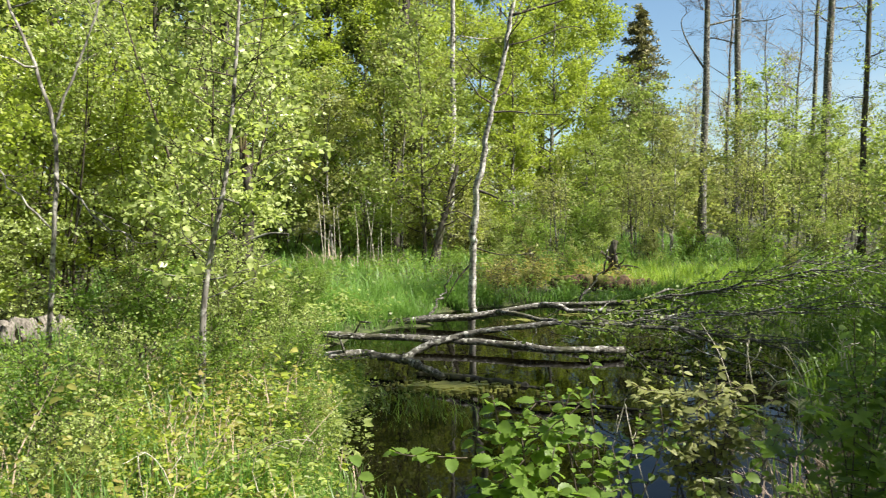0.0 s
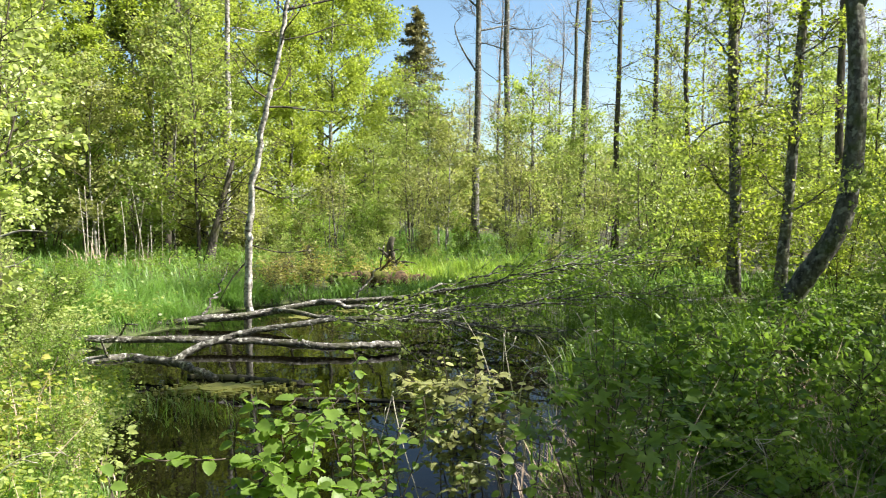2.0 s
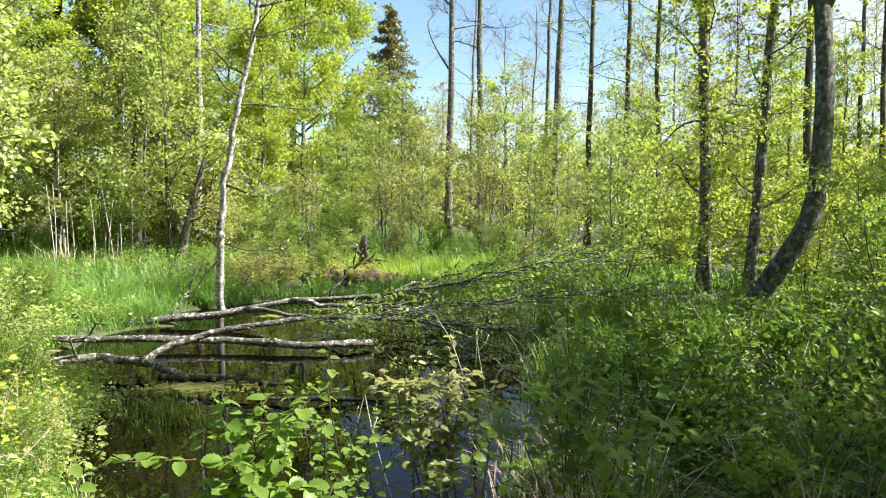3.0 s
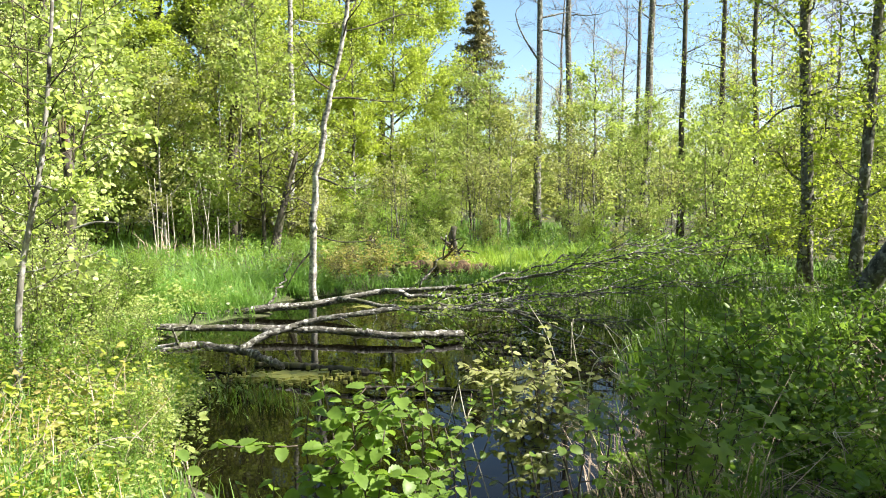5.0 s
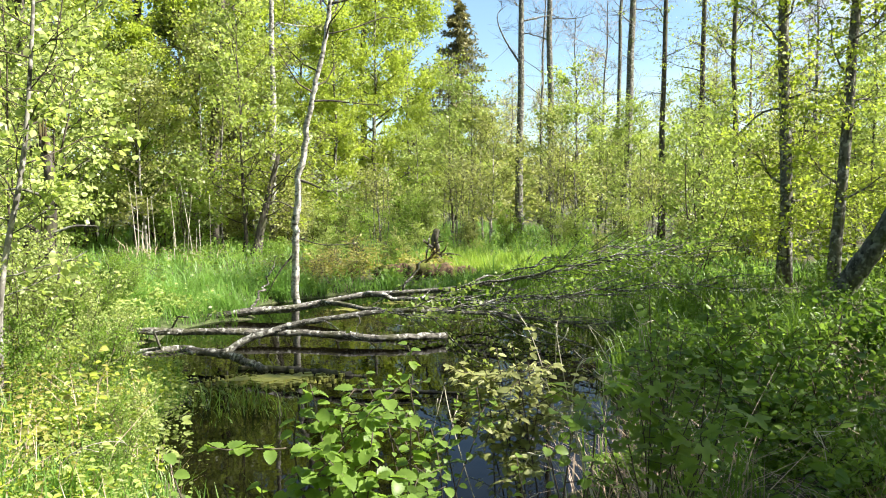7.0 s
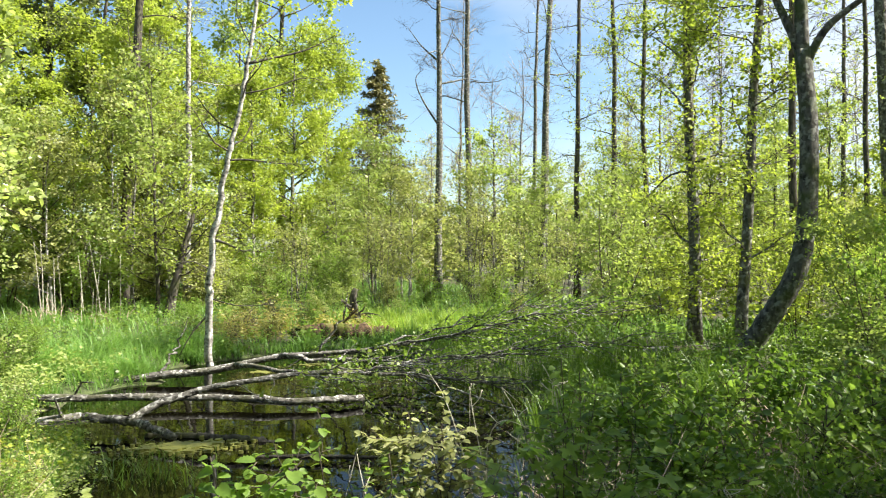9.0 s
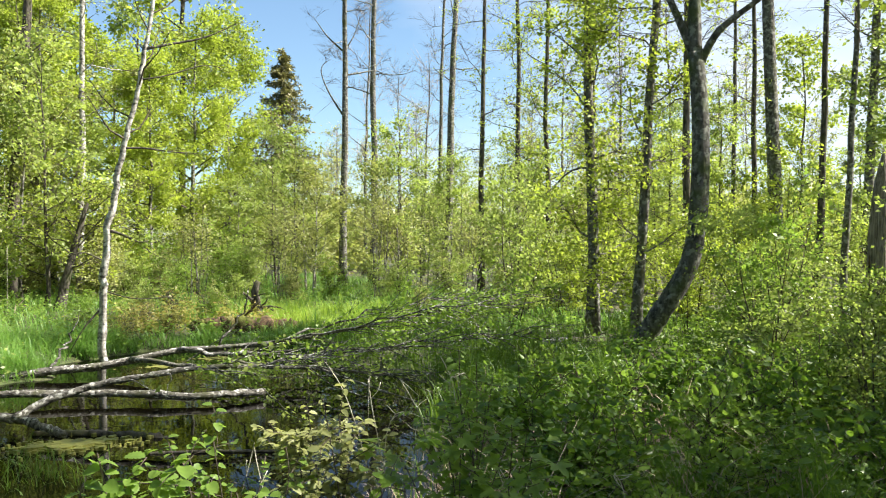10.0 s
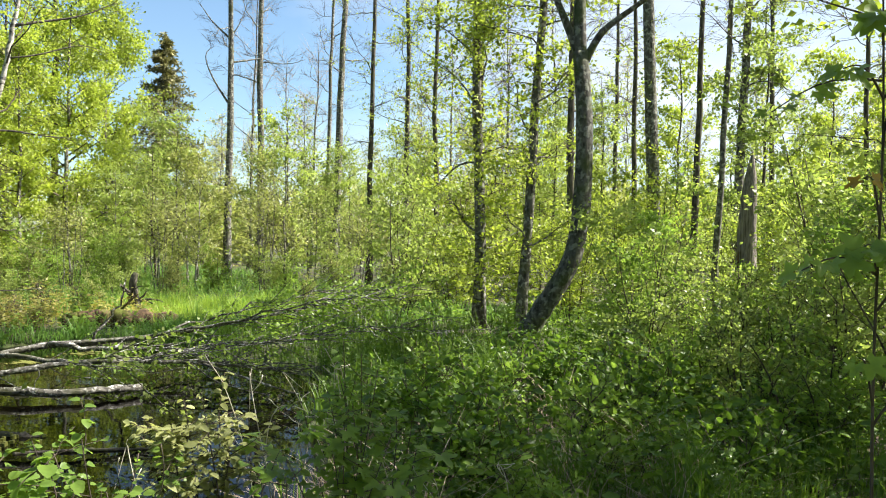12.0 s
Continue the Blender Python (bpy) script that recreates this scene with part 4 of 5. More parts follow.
# the sunlit look of this patch comes from its lighter grass colour
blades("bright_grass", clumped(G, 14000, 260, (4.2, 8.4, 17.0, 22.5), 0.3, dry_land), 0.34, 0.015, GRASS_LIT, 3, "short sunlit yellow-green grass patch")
blades("shade_grass", clumped(G, 9000, 500, (2.0, 13, 3.4, 16), 0.22, lambda x, y: dry_land(x, y) & (x > 0.3 * y)), 0.4, 0.012, GRASS_SHADED, 4, "green grass darkened as in the shade of the wood")
blades("bank_grass", clumped(G, 17000, 300, (-5.5, -0.7, 3.0, 9), 0.16, dry_land), 0.34, 0.009, GRASS, 5, "green grass on the sunny bank")
blades("dry_bank_grass", clumped(G, 1100, 90, (-3.4, -0.6, 3.4, 8), 0.14, dry_land), 0.42, 0.007, GRASS_DRY, 6, "pale dry grass left from last year", lean=0.7)
blades("dry_litter", clumped(G, 1500, 60, (1.5, 5.0, 3.3, 6.5), 0.16, lambda x, y: dry_land(x, y) & (x > 1.9)), 0.4, 0.007, GRASS_DRY, 7, "pale dry stalks and grass under the bushes", lean=1.1)
blades("straw", clumped(G, 150, 30, (1.9, 3.1, 4.6, 5.8), 0.12, dry_land), 0.28, 0.006, GRASS_DRY, 28, "matted pale straw on the near bank", lean=1.8)
blades("water_sedge", clumped(G, 170, 16, (-0.7, 0.3, 7.4, 8.3), 0.12, lambda x, y: x < 9), 0.24, 0.007, GRASS_SHADED, 8, "green sedge growing out of the pond", lean=1.2, base=-0.03)
blades("pond_rim_sedge", clumped(G, 5000, 160, (3.0, 7.0, 8.0, 16.5), 0.2, dry_land), 0.42, 0.012, GRASS_SHADED, 9, "shade-darkened green sedge along the pond's rim")
blades("near_rim_grass", clumped(G, 1500, 60, (-0.2, 2.4, 2.5, 4.6), 0.14, dry_land), 0.26, 0.008, GRASS_SHADED, 22, "shade-darkened green grass on the near rim of the pond")
blades("corner_grass", clumped(G, 4000, 60, (3.2, 6.2, 2.0, 5.0), 0.2, dry_land), 0.4, 0.009, GRASS_SHADED, 10, "shade-darkened green grass beside the bank")


blades("path_grass", clumped(G, 7000, 420, (-6, 6, -6, 3.0), 0.2, lambda x, y: x * x + y * y > 0.5), 0.13, 0.008, GRASS, 16, "short grass on the path along the bank")


def herbs(name, xy, height, size, mat, seed, label, per=9, fine=True, wide=0.6):
    """Low broad-leaved plants: short stems with leaves up to their tips."""
    rng = np.random.default_rng(seed)
    n = len(xy)
    z = ground_z(xy[:, 0], xy[:, 1])
    h = height * np.clip(rng.normal(1, 0.3, n), 0.3, 1.7) * mounds(xy[:, 0], xy[:, 1])
    u = np.round(rng.uniform(0.25, 1.05, (n, per)) * 5) / 5 + rng.normal(size=(n, per)) * 0.02
    a = rng.uniform(0, 6.28, (n, per))
    lean = rng.normal(size=(n, 1, 2)) * 0.18
    pos = np.stack([xy[:, :1] + lean[..., 0] * u * h[:, None], xy[:, 1:] + lean[..., 1] * u * h[:, None], z[:, None] + u * h[:, None]], -1).reshape(-1, 3)
    way = np.stack([np.cos(a), np.sin(a), np.full_like(a, -0.1)], -1).reshape(-1, 3) + rng.normal(size=(n * per, 3)) * 0.2
    face = unit(rng.normal(size=(n * per, 3)) * 0.75 + np.array([0.15, -0.3, 0.7]))
    v, f = leaf_arrays(pos + unit(way) * 0.02, way, face, size * np.repeat(np.exp(rng.normal(0, 0.35, n)), per) * np.clip(rng.normal(1, 0.25, n * per), 0.4, 1.7), wide, fine)
    return tagged(new(name, mesh_of(name, v, f, mat)), label, "herbs", kind="stuff")


herbs("undergrowth", clumped(G, 3000, 130, (1.8, 10, 3.2, 13), 0.25, lambda x, y: open_bank(x, y) & (x > 0.9 + 0.35 * y)), 0.42, 0.04, LEAF_HERB_SHADED, 11, "dense undergrowth in a shade-darkened green")
herbs("nettle_patch", clumped(G, 900, 90, (1.8, 6.5, 3.3, 7.5), 0.2, lambda x, y: open_bank(x, y) & (x > 0.6 + 0.35 * y)), 0.5, 0.045, LEAF_HERB_SHADED, 12, "leafy green herbs on the shaded bank", 10)
herbs("bank_herbage", clumped(G, 3000, 170, (-5, -0.7, 3.4, 9), 0.16, lambda x, y: dry_land(x, y) & ((y < 7.0) | (x > -3.4))), 0.38, 0.026, LEAF_MAPLE, 13, "sunlit yellow-green herbs on the bank", 9)
herbs("shore_herbage", np.stack([-0.95 + G.normal(size=520) * 0.2, G.uniform(4.0, 9.0, 520)], 1), 0.36, 0.028, LEAF_ALDER, 19, "leafy yellow-green herbs sloping down to the water", 10)
herbs("wood_floor_herbage", clumped(G, 1900, 200, (7.5, 17, 8.5, 17), 0.3, lambda x, y: dry_land(x, y) & (x > 0.72 * y) & ((x - 8.9) ** 2 + (y - 11.4) ** 2 > 3.5)), 0.6, 0.07, LEAF_HAZEL, 20, "leafy green herbs on the floor of the wood", 8, False)
herbs("bank_leafage", clumped(G, 1300, 110, (-7.0, -1.6, 8.0, 12.5), 0.2, lambda x, y: dry_land(x, y) & ((y > 10.4) | (x > -3.2))), 0.55, 0.04, LEAF_ALDER_LIT, 29, "sun-brightened green herbs under the alders", 9)
herbs("shoot_cover", clumped(G, 420, 60, (-3, -0.8, 3.4, 7), 0.16, dry_land), 0.5, 0.03, LEAF_TIP, 14, "yellowish young shoots among the grass", 8)
herbs("meadow_herbage", clumped(G, 2600, 240, (-3, 13, 16, 30), 0.35, lambda x, y: dry_land(x, y) & ((x < 3.8) | (x > 9) | (y > 23))), 0.4, 0.06, LEAF_HAZEL, 15, "low green herbs among the sedge", 8, False)


bramble = finish(bush("bramble", 1.0, 7, 0.5, 3, 0.22, 1000, 0.07, LEAF_HERB_SHADED, 91, True, 0.006, 0.07, 0.8), "low bramble with broad shade-darkened green leaves", "bush", "brambles on the shaded bank")
bramble_b = finish(bush("bramble", 1.0, 7, 0.45, 3, 0.22, 950, 0.068, LEAF_HAZEL, 93, True, 0.006, 0.07, 0.7), "low bramble with fresh green leaves", "bush", "brambles on the shaded bank")
deal([(3.3, 4.8, 0.75), (4.0, 4.2, 0.75), (3.6, 5.6, 0.9), (4.6, 5.2, 0.8), (5.4, 5.6, 0.9), (4.6, 6.6, 0.8), (5.6, 7.0, 0.9), (6.6, 6.4, 0.8), (3.9, 7.2, 0.6), (5.2, 8.6, 0.7), (6.4, 8.4, 0.7),
      (7.6, 7.6, 0.7), (5.9, 10.2, 0.45), (7.4, 9.2, 0.45), (6.8, 4.9, 0.8), (3.1, 3.9, 0.55), (2.9, 5.4, 0.5), (2.2, 5.0, 0.4), (4.9, 4.0, 0.7), (5.9, 4.6, 0.7), (4.0, 8.6, 0.5), (4.9, 9.8, 0.5), (6.8, 10.4, 0.4), (8.4, 8.8, 0.5), (7.9, 6.3, 0.8),
      (6.1, 9.3, 0.5)], [bramble, bramble_b], R, low=0.7, high=1.1)
brush = finish(bush("twiggy_shrub", 1.0, 9, 0.45, 4, 0.3, 420, 0.07, LEAF_TIP, 92, False, 0.008, 0.08, 0.6), "low brownish shrub with thin twigs and few leaves", "bush", "twiggy shrubs behind the pond")
copies(brush, [(0.9, 17.3, 0.65), (1.7, 17.8, 0.6), (1.3, 18.9, 0.75), (2.3, 20.4, 0.8), (0.3, 17.9, 0.6), (3.3, 21.6, 0.8)], R, 0.7, 1.1)


# ---- fallen wood in the pond ----
def log(name, pieces, label, mat, sides=14, rough=0.14):
    """A fallen stem and its arms; each piece: part name, corners, thick and thin radius."""
    root = new(name)
    for k, (kind, pts, r0, r1) in enumerate(pieces):
        knots = np.random.default_rng(k + 3)
        line = crooked(smooth_line(pts, 48), r0 * 0.10, knots)
        girth = np.linspace(r0, r1, 48) * (1 + 0.09 * np.convolve(knots.normal(size=48), np.ones(3) / 2, "same"))
        part(kind, tube_mesh(kind, [(line, girth)], mat, sides, rough, k + 3), root)
    return finish(root, label, "log", "fallen wood")


log("fallen_log", [("stem", [(-4.2, 11.7, 0.30), (-3.0, 11.86, 0.22), (-1.93, 12.1, 0.16), (-1.0, 12.0, 0.14), (0.38, 11.7, 0.12), (1.54, 11.06, 0.10), (2.39, 11.17, 0.09)], 0.046, 0.04),
                   ("stub", [(-1.25, 12.05, 0.18), (-1.15, 11.9, 0.36), (-1.0, 11.8, 0.36)], 0.014, 0.008)],
    "long pale lichen-spotted log lying across the pond", BARK_LOG)
forked = log("forked_log", [("stem", [(-1.55, 10.3, 0.16), (-1.0, 10.42, 0.18), (-0.43, 10.1, 0.15), (0.0, 9.5, 0.07)], 0.05, 0.038),
                            ("arm", [(-0.5, 10.12, 0.15), (-0.2, 10.3, 0.30), (0.33, 10.35, 0.44), (1.0, 10.3, 0.53), (1.56, 10.3, 0.58), (2.4, 10.3, 0.53), (3.1, 10.3, 0.45), (3.85, 10.2, 0.34), (4.3, 10.2, 0.34)], 0.046, 0.008),
                            ("twig", [(2.9, 10.3, 0.47), (3.5, 9.9, 0.25), (4.1, 9.5, 0.05)], 0.018, 0.006),
                            ("twig", [(-1.2, 10.35, 0.2), (-1.25, 10.2, 0.42), (-1.05, 10.1, 0.46)], 0.015, 0.006)],
             "forked grey branch arching over the water", BARK_LOG)
def arm_brush():
    rng = np.random.default_rng(44)
    base = smooth_line([(0.33, 10.35, 0.44), (1.0, 10.3, 0.53), (1.56, 10.3, 0.58), (2.4, 10.3, 0.53), (3.1, 10.3, 0.45), (3.85, 10.2, 0.34)], 20)
    twigs = []
    for u in np.concatenate([rng.uniform(0.35, 1.0, 26), rng.uniform(0.0, 0.35, 4)]):
        t = wander(along(base, u), (rng.uniform(0.3, 1.2), rng.uniform(-1.0, 0.4), rng.uniform(-0.35, 0.4)), rng.uniform(0.4, 1.5), 7, 0.14, rng, -0.03)
        t[:, 2] = np.maximum(t[:, 2], 0.02)
        twigs.append((t, np.linspace(0.008, 0.003, 8)))
    spray(forked, twigs, BARK_LOG, 4)
    v, f = leaves_on([t for t, r in twigs], 420, 0.055, rng, 0.06)
    part("foliage", mesh_of("foliage", v, f, LEAF_ALDER), forked, kind="stuff")


arm_brush()
log("sunken_log", [("stem", [(-0.3, 9.95, 0.0), (0.2, 9.75, 0.01), (0.81, 9.4, 0.0), (1.1, 9.2, -0.05)], 0.045, 0.04)], "dark wet log half sunk in the pond", BARK_DARK)
log("drifting_branch", [("stem", [(0.75, 8.62, 0.0), (1.3, 8.45, 0.012), (1.95, 8.22, 0.0)], 0.02, 0.012)], "thin wet branch drifting on the water", BARK_DARK, 8)


def fallen_tree():
    """A whole fallen tree whose crown lies along the far rim of the pond."""
    rng = np.random.default_rng(14)
    root = new("fallen_tree")
    main = smooth_line([(-1.3, 13.95, -0.02), (-0.28, 13.98, 0.14), (0.44, 13.97, 0.14), (1.18, 13.93, 0.28), (1.54, 13.9, 0.36), (2.28, 13.8, 0.38), (3.19, 13.62, 0.45), (3.89, 13.44, 0.58), (4.92, 13.1, 0.78), (5.6, 12.8, 0.95)], 34)
    part("trunk", tube_mesh("trunk", [(main, np.linspace(0.07, 0.015, 34))], BARK_LOG, 12, 0.16, 5), root)
    arms = [([(1.6, 13.9, 0.35), (2.2, 13.3, 0.32), (3.08, 13.13, 0.28), (3.93, 12.9, 0.30), (4.9, 12.5, 0.5)], 0.05),
            ([(0.9, 13.9, 0.25), (1.5, 12.9, 0.25), (2.3, 12.4, 0.3), (3.4, 12.0, 0.45), (4.6, 11.6, 0.5)], 0.045),
            ([(3.2, 13.6, 0.45), (4.2, 12.7, 0.75), (5.3, 11.9, 1.1), (6.2, 11.5, 1.12)], 0.02), ([(3.0, 13.6, 0.45), (4.5, 13.4, 0.9), (5.8, 13.0, 1.15), (6.8, 12.4, 1.1)], 0.02),
            ([(2.6, 13.2, 0.3), (4.0, 12.2, 0.4), (5.3, 11.5, 0.6), (6.4, 11.2, 0.7)], 0.02), ([(2.2, 13.8, 0.4), (2.6, 13.9, 1.0), (2.75, 13.9, 1.45)], 0.022),
            ([(-0.2, 14.0, 0.12), (-0.05, 14.1, 0.4), (0.05, 14.1, 0.65), (0.2, 14.1, 1.0)], 0.026)]
    arms = [(crooked(smooth_line(p, 18), 0.035, rng), np.linspace(r, 0.005, 18)) for p, r in arms]
    for arm in arms:
        part("limb", tube_mesh("limb", [arm], BARK_LOG, 7, 0.08), root)
    right = [(t, r) for t, r in arms[:5]] + [(main[18:], None)]
    twigs = []
    for t, r in right:
        for u in rng.uniform(0.2, 1.0, 34):
            way = (1.0 + rng.normal() * 0.5, rng.normal() * 0.6 - 0.3, rng.normal() * 0.3 + 0.05)
            w = wander(along(t, u), way, rng.uniform(0.5, 1.6), 7, 0.12, rng, -0.015)
            w[:, 2] = np.maximum(w[:, 2], 0.05)
            twigs.append((w, np.linspace(rng.uniform(0.005, 0.010), 0.0025, 8)))
    spray(root, twigs, BARK_LOG, 4)
    v, f = leaves_on([t for t, r in twigs], 4200, 0.058, rng, 0.08)
    part("foliage", mesh_of("foliage", v, f, LEAF_HAZEL), root, kind="stuff")
    finish(root, "fallen tree with a tangle of grey twigs across the pond's rim", "log", "fallen wood")


fallen_tree()
log("rotten_log", [("stem", [(2.3, 18.1, 0.26), (2.9, 18.15, 0.34), (3.5, 18.0, 0.34), (4.5, 17.9, 0.26)], 0.19, 0.11), ("stub", [(3.3, 18.6, 0.25), (3.5, 18.4, 0.55), (3.75, 18.3, 0.8)], 0.03, 0.015)],
    "mossy brown rotten log at the back of the pond", ROT)
log("bank_log", [("stem", [(-5.4, 9.65, 0.50), (-4.9, 9.8, 0.52), (-4.4, 10.05, 0.50)], 0.16, 0.14)], "short brown log lying on the bank", WOOD_GREY)
log("pale_log", [("stem", [(7.75, 13.2, 0.27), (7.95, 13.05, 0.30), (8.2, 12.9, 0.28)], 0.06, 0.05)], "short white piece of birch log in the grass", BARK_PALE)


def root_plate():
    rng = np.random.default_rng(31)
    root = new("uprooted_stump")
    part("stump", tube_mesh("stump", [(smooth_line([(0, 0, -0.1), (0.05, 0, 0.4), (-0.04, 0, 0.72), (0.06, 0, 0.95)], 10), np.interp(np.linspace(0, 1, 10), [0, 0.3, 1], [0.2, 0.10, 0.06]))], BARK_DARK, 12, 0.3, 2), root)
    for k in range(7):
        a = rng.uniform(0, 6.28)
        line = wander((0, 0, rng.uniform(0.2, 0.6)), (math.cos(a), math.sin(a), rng.uniform(-0.2, 0.9)), rng.uniform(0.35, 0.85), 6, 0.35, rng)
        part("root", tube_mesh("root", [(line, np.linspace(0.045, 0.008, 7))], BARK_DARK, 6, 0.1), root)
    root.location = (4.1, 20.6, gz(4.1, 20.6))
    finish(root, "dark upturned stump with crooked broken roots", "stump")


root_plate()
blades("flat_litter", clumped(G, 900, 40, (3.4, 5.0, 18.0, 19.4), 0.16, dry_land), 0.12, 0.02, GRASS_DRY, 23, "pale flattened grass beside the rotten log", lean=2.2)
herbs("shore_leafage", clumped(G, 800, 70, (-4.0, -0.6, 11.0, 14.5), 0.18, dry_land), 0.42, 0.045, LEAF_ALDER, 27, "small-leaved green herbs on the pond's shore", 9, False)
herbs("fern_patch", clumped(G, 620, 50, (0.9, 4.4, 17.6, 20.2), 0.2, lambda x, y: dry_land(x, y) & ~((np.abs(x - 3.3) < 1.2) & (y < 18.5))), 0.5, 0.06, LEAF_TIP, 24, "yellowish young ferns behind the pond", 9, False, 0.45)


def snag():
    """The broken trunk: a tall splintered spike of bare wood over a rotten foot."""
    root = new("broken_snag")
    line = smooth_line([(0, 0, -0.1), (0.0, 0, 0.8), (0.02, 0, 1.8), (0.04, -0.02, 2.6), (0.08, -0.03, 3.3), (0.12, -0.04, 3.9)], 24)
    rad = np.interp(np.linspace(0, 1, 24), [0, 0.15, 0.5, 0.75, 1.0], [0.27, 0.22, 0.20, 0.15, 0.012])
    part("spike", tube_mesh("spike", [(line, rad)], WOOD_GREY, 14, 0.10, 7), root, "bare grey split wood")
    for k, (a, h, r) in enumerate(((0.4, 1.5, 0.1), (1.7, 1.2, 0.08), (3.0, 1.7, 0.09), (4.3, 1.0, 0.1), (5.4, 1.4, 0.08))):
        c, s = math.cos(a) * 0.2, math.sin(a) * 0.2
        part("splinter", tube_mesh("splinter", [(smooth_line([(c, s, -0.1), (c * 1.05, s * 1.05, h * 0.6), (c * 1.1, s * 1.1, h)], 8), np.linspace(r, 0.01, 8))], ROT, 6, 0.15, k), root, "dark rotten splinter")
    root.location = (15.42, 12.70, gz(15.42, 12.7))
    finish(root, "broken grey trunk ending in a splintered spike", "snag")


snag()


def dead_tree():
    root = new("dead_tree")
    line = smooth_line([(0, 0, -0.1), (0.05, 0, 0.6), (-0.02, 0.02, 1.2), (0.03, 0.02, 1.8), (-0.04, 0.02, 2.35)], 30)
    part("trunk", tube_mesh("trunk", [(line, np.interp(np.linspace(0, 1, 30), [0, 0.15, 1.0], [0.10, 0.068, 0.05]))], BARK_DARK, 12, 0.25, 4), root)
    for k, (dx, dy, h) in enumerate(((-0.03, 0.03, 0.35), (0.03, -0.02, 0.2), (0.0, 0.04, 0.28))):
        part("splinter", tube_mesh("splinter", [(smooth_line([(dx - 0.04, dy, 2.2), (dx - 0.05, dy, 2.3 + h * 0.5), (dx * 1.5 - 0.05, dy * 1.3, 2.35 + h)], 8), np.linspace(0.03, 0.004, 8))], ROT, 6, 0.2, k), root, "broken splinter of brown wood")
    for k, (dx, z) in enumerate(((0.5, 1.3), (-0.45, 1.7))):
        part("limb", tube_mesh("limb", [(smooth_line([(0, 0, z), (dx * 0.5, -0.1, z + 0.12), (dx, -0.1, z + 0.1)], 8), np.linspace(0.02, 0.006, 8))], BARK_ALDER, 6, 0.1, k), root)
    root.location = (-2.3, 10.1, gz(-2.3, 10.1))
    finish(root, "dark dead tree broken off among the alders", "snag")


dead_tree()


def dead_shrub():
    """Leafless grey branches that stand out before the alders."""
    rng = np.random.default_rng(33)
    root = new("dead_shrub")
    line = crooked(smooth_line([(0, 0, -0.1), (0.1, 0, 1.2), (0.15, 0, 2.2), (0.0, 0, 2.8), (-0.35, 0, 3.6), (-0.6, 0, 4.2)], 26), 0.012, rng)
    part("stem", tube_mesh("stem", [(line, np.linspace(0.026, 0.007, 26))], BARK_YOUNG, 8, 0.08), root)
    arms = [(crooked(smooth_line(p, 14), 0.012, rng), np.linspace(r, 0.004, 14)) for p, r in (
        ([(0.12, 0, 2.25), (0.5, 0, 3.2), (0.7, 0.1, 3.9)], 0.013), ([(0.0, 0, 2.8), (-0.5, -0.2, 2.95), (-1.0, -0.2, 3.0)], 0.011), ([(0.13, 0, 1.9), (0.5, -0.1, 1.5), (0.9, -0.1, 1.3)], 0.012),
        ([(-0.2, 0, 3.3), (0.3, -0.1, 3.45), (0.8, -0.1, 3.3)], 0.01), ([(0.12, 0, 1.4), (-0.3, -0.15, 1.9), (-0.45, -0.2, 2.5)], 0.011))]
    for arm in arms:
        part("limb", tube_mesh("limb", [arm], BARK_YOUNG, 6, 0.06), root)
    spray(root, grow_twigs(arms, 6, 0.4, rng, 0.2, thick=0.004), TWIG_PALE, 4)
    root.location = (-3.45, 7.35, gz(-3.45, 7.35))
    finish(root, "leafless grey dead shrub with crooked branches", "bush")


dead_shrub()


def dead_stalks():
    rng = np.random.default_rng(17)
    for k in range(15):
        x, y, h = rng.uniform(-3.6, -1.4), rng.uniform(24.3, 26.4), rng.choice([0.9, 1.2, 1.9, 2.3])
        line = wander((0, 0, -0.05), (rng.normal() * 0.035, rng.normal() * 0.035, 1), h, 6, 0.02, rng)
        ob = new("dead_stalk", tube_mesh("dead_stalk", [(line, np.linspace(0.014, 0.006, 7))], WOOD_DRY, 6, 0.05, k))
        ob.location = (x, y, gz(x, y))
        tagged(ob, "pale dead sapling stalk standing in the sedge", "stalk", "dead stalks in the meadow")


dead_stalks()
blades("reed_litter", clumped(G, 110, 24, (-3.8, -1.2, 23.5, 25.5), 0.15, dry_land), 0.45, 0.025, GRASS_DRY, 18, "pale broken reeds in the meadow", lean=0.6)


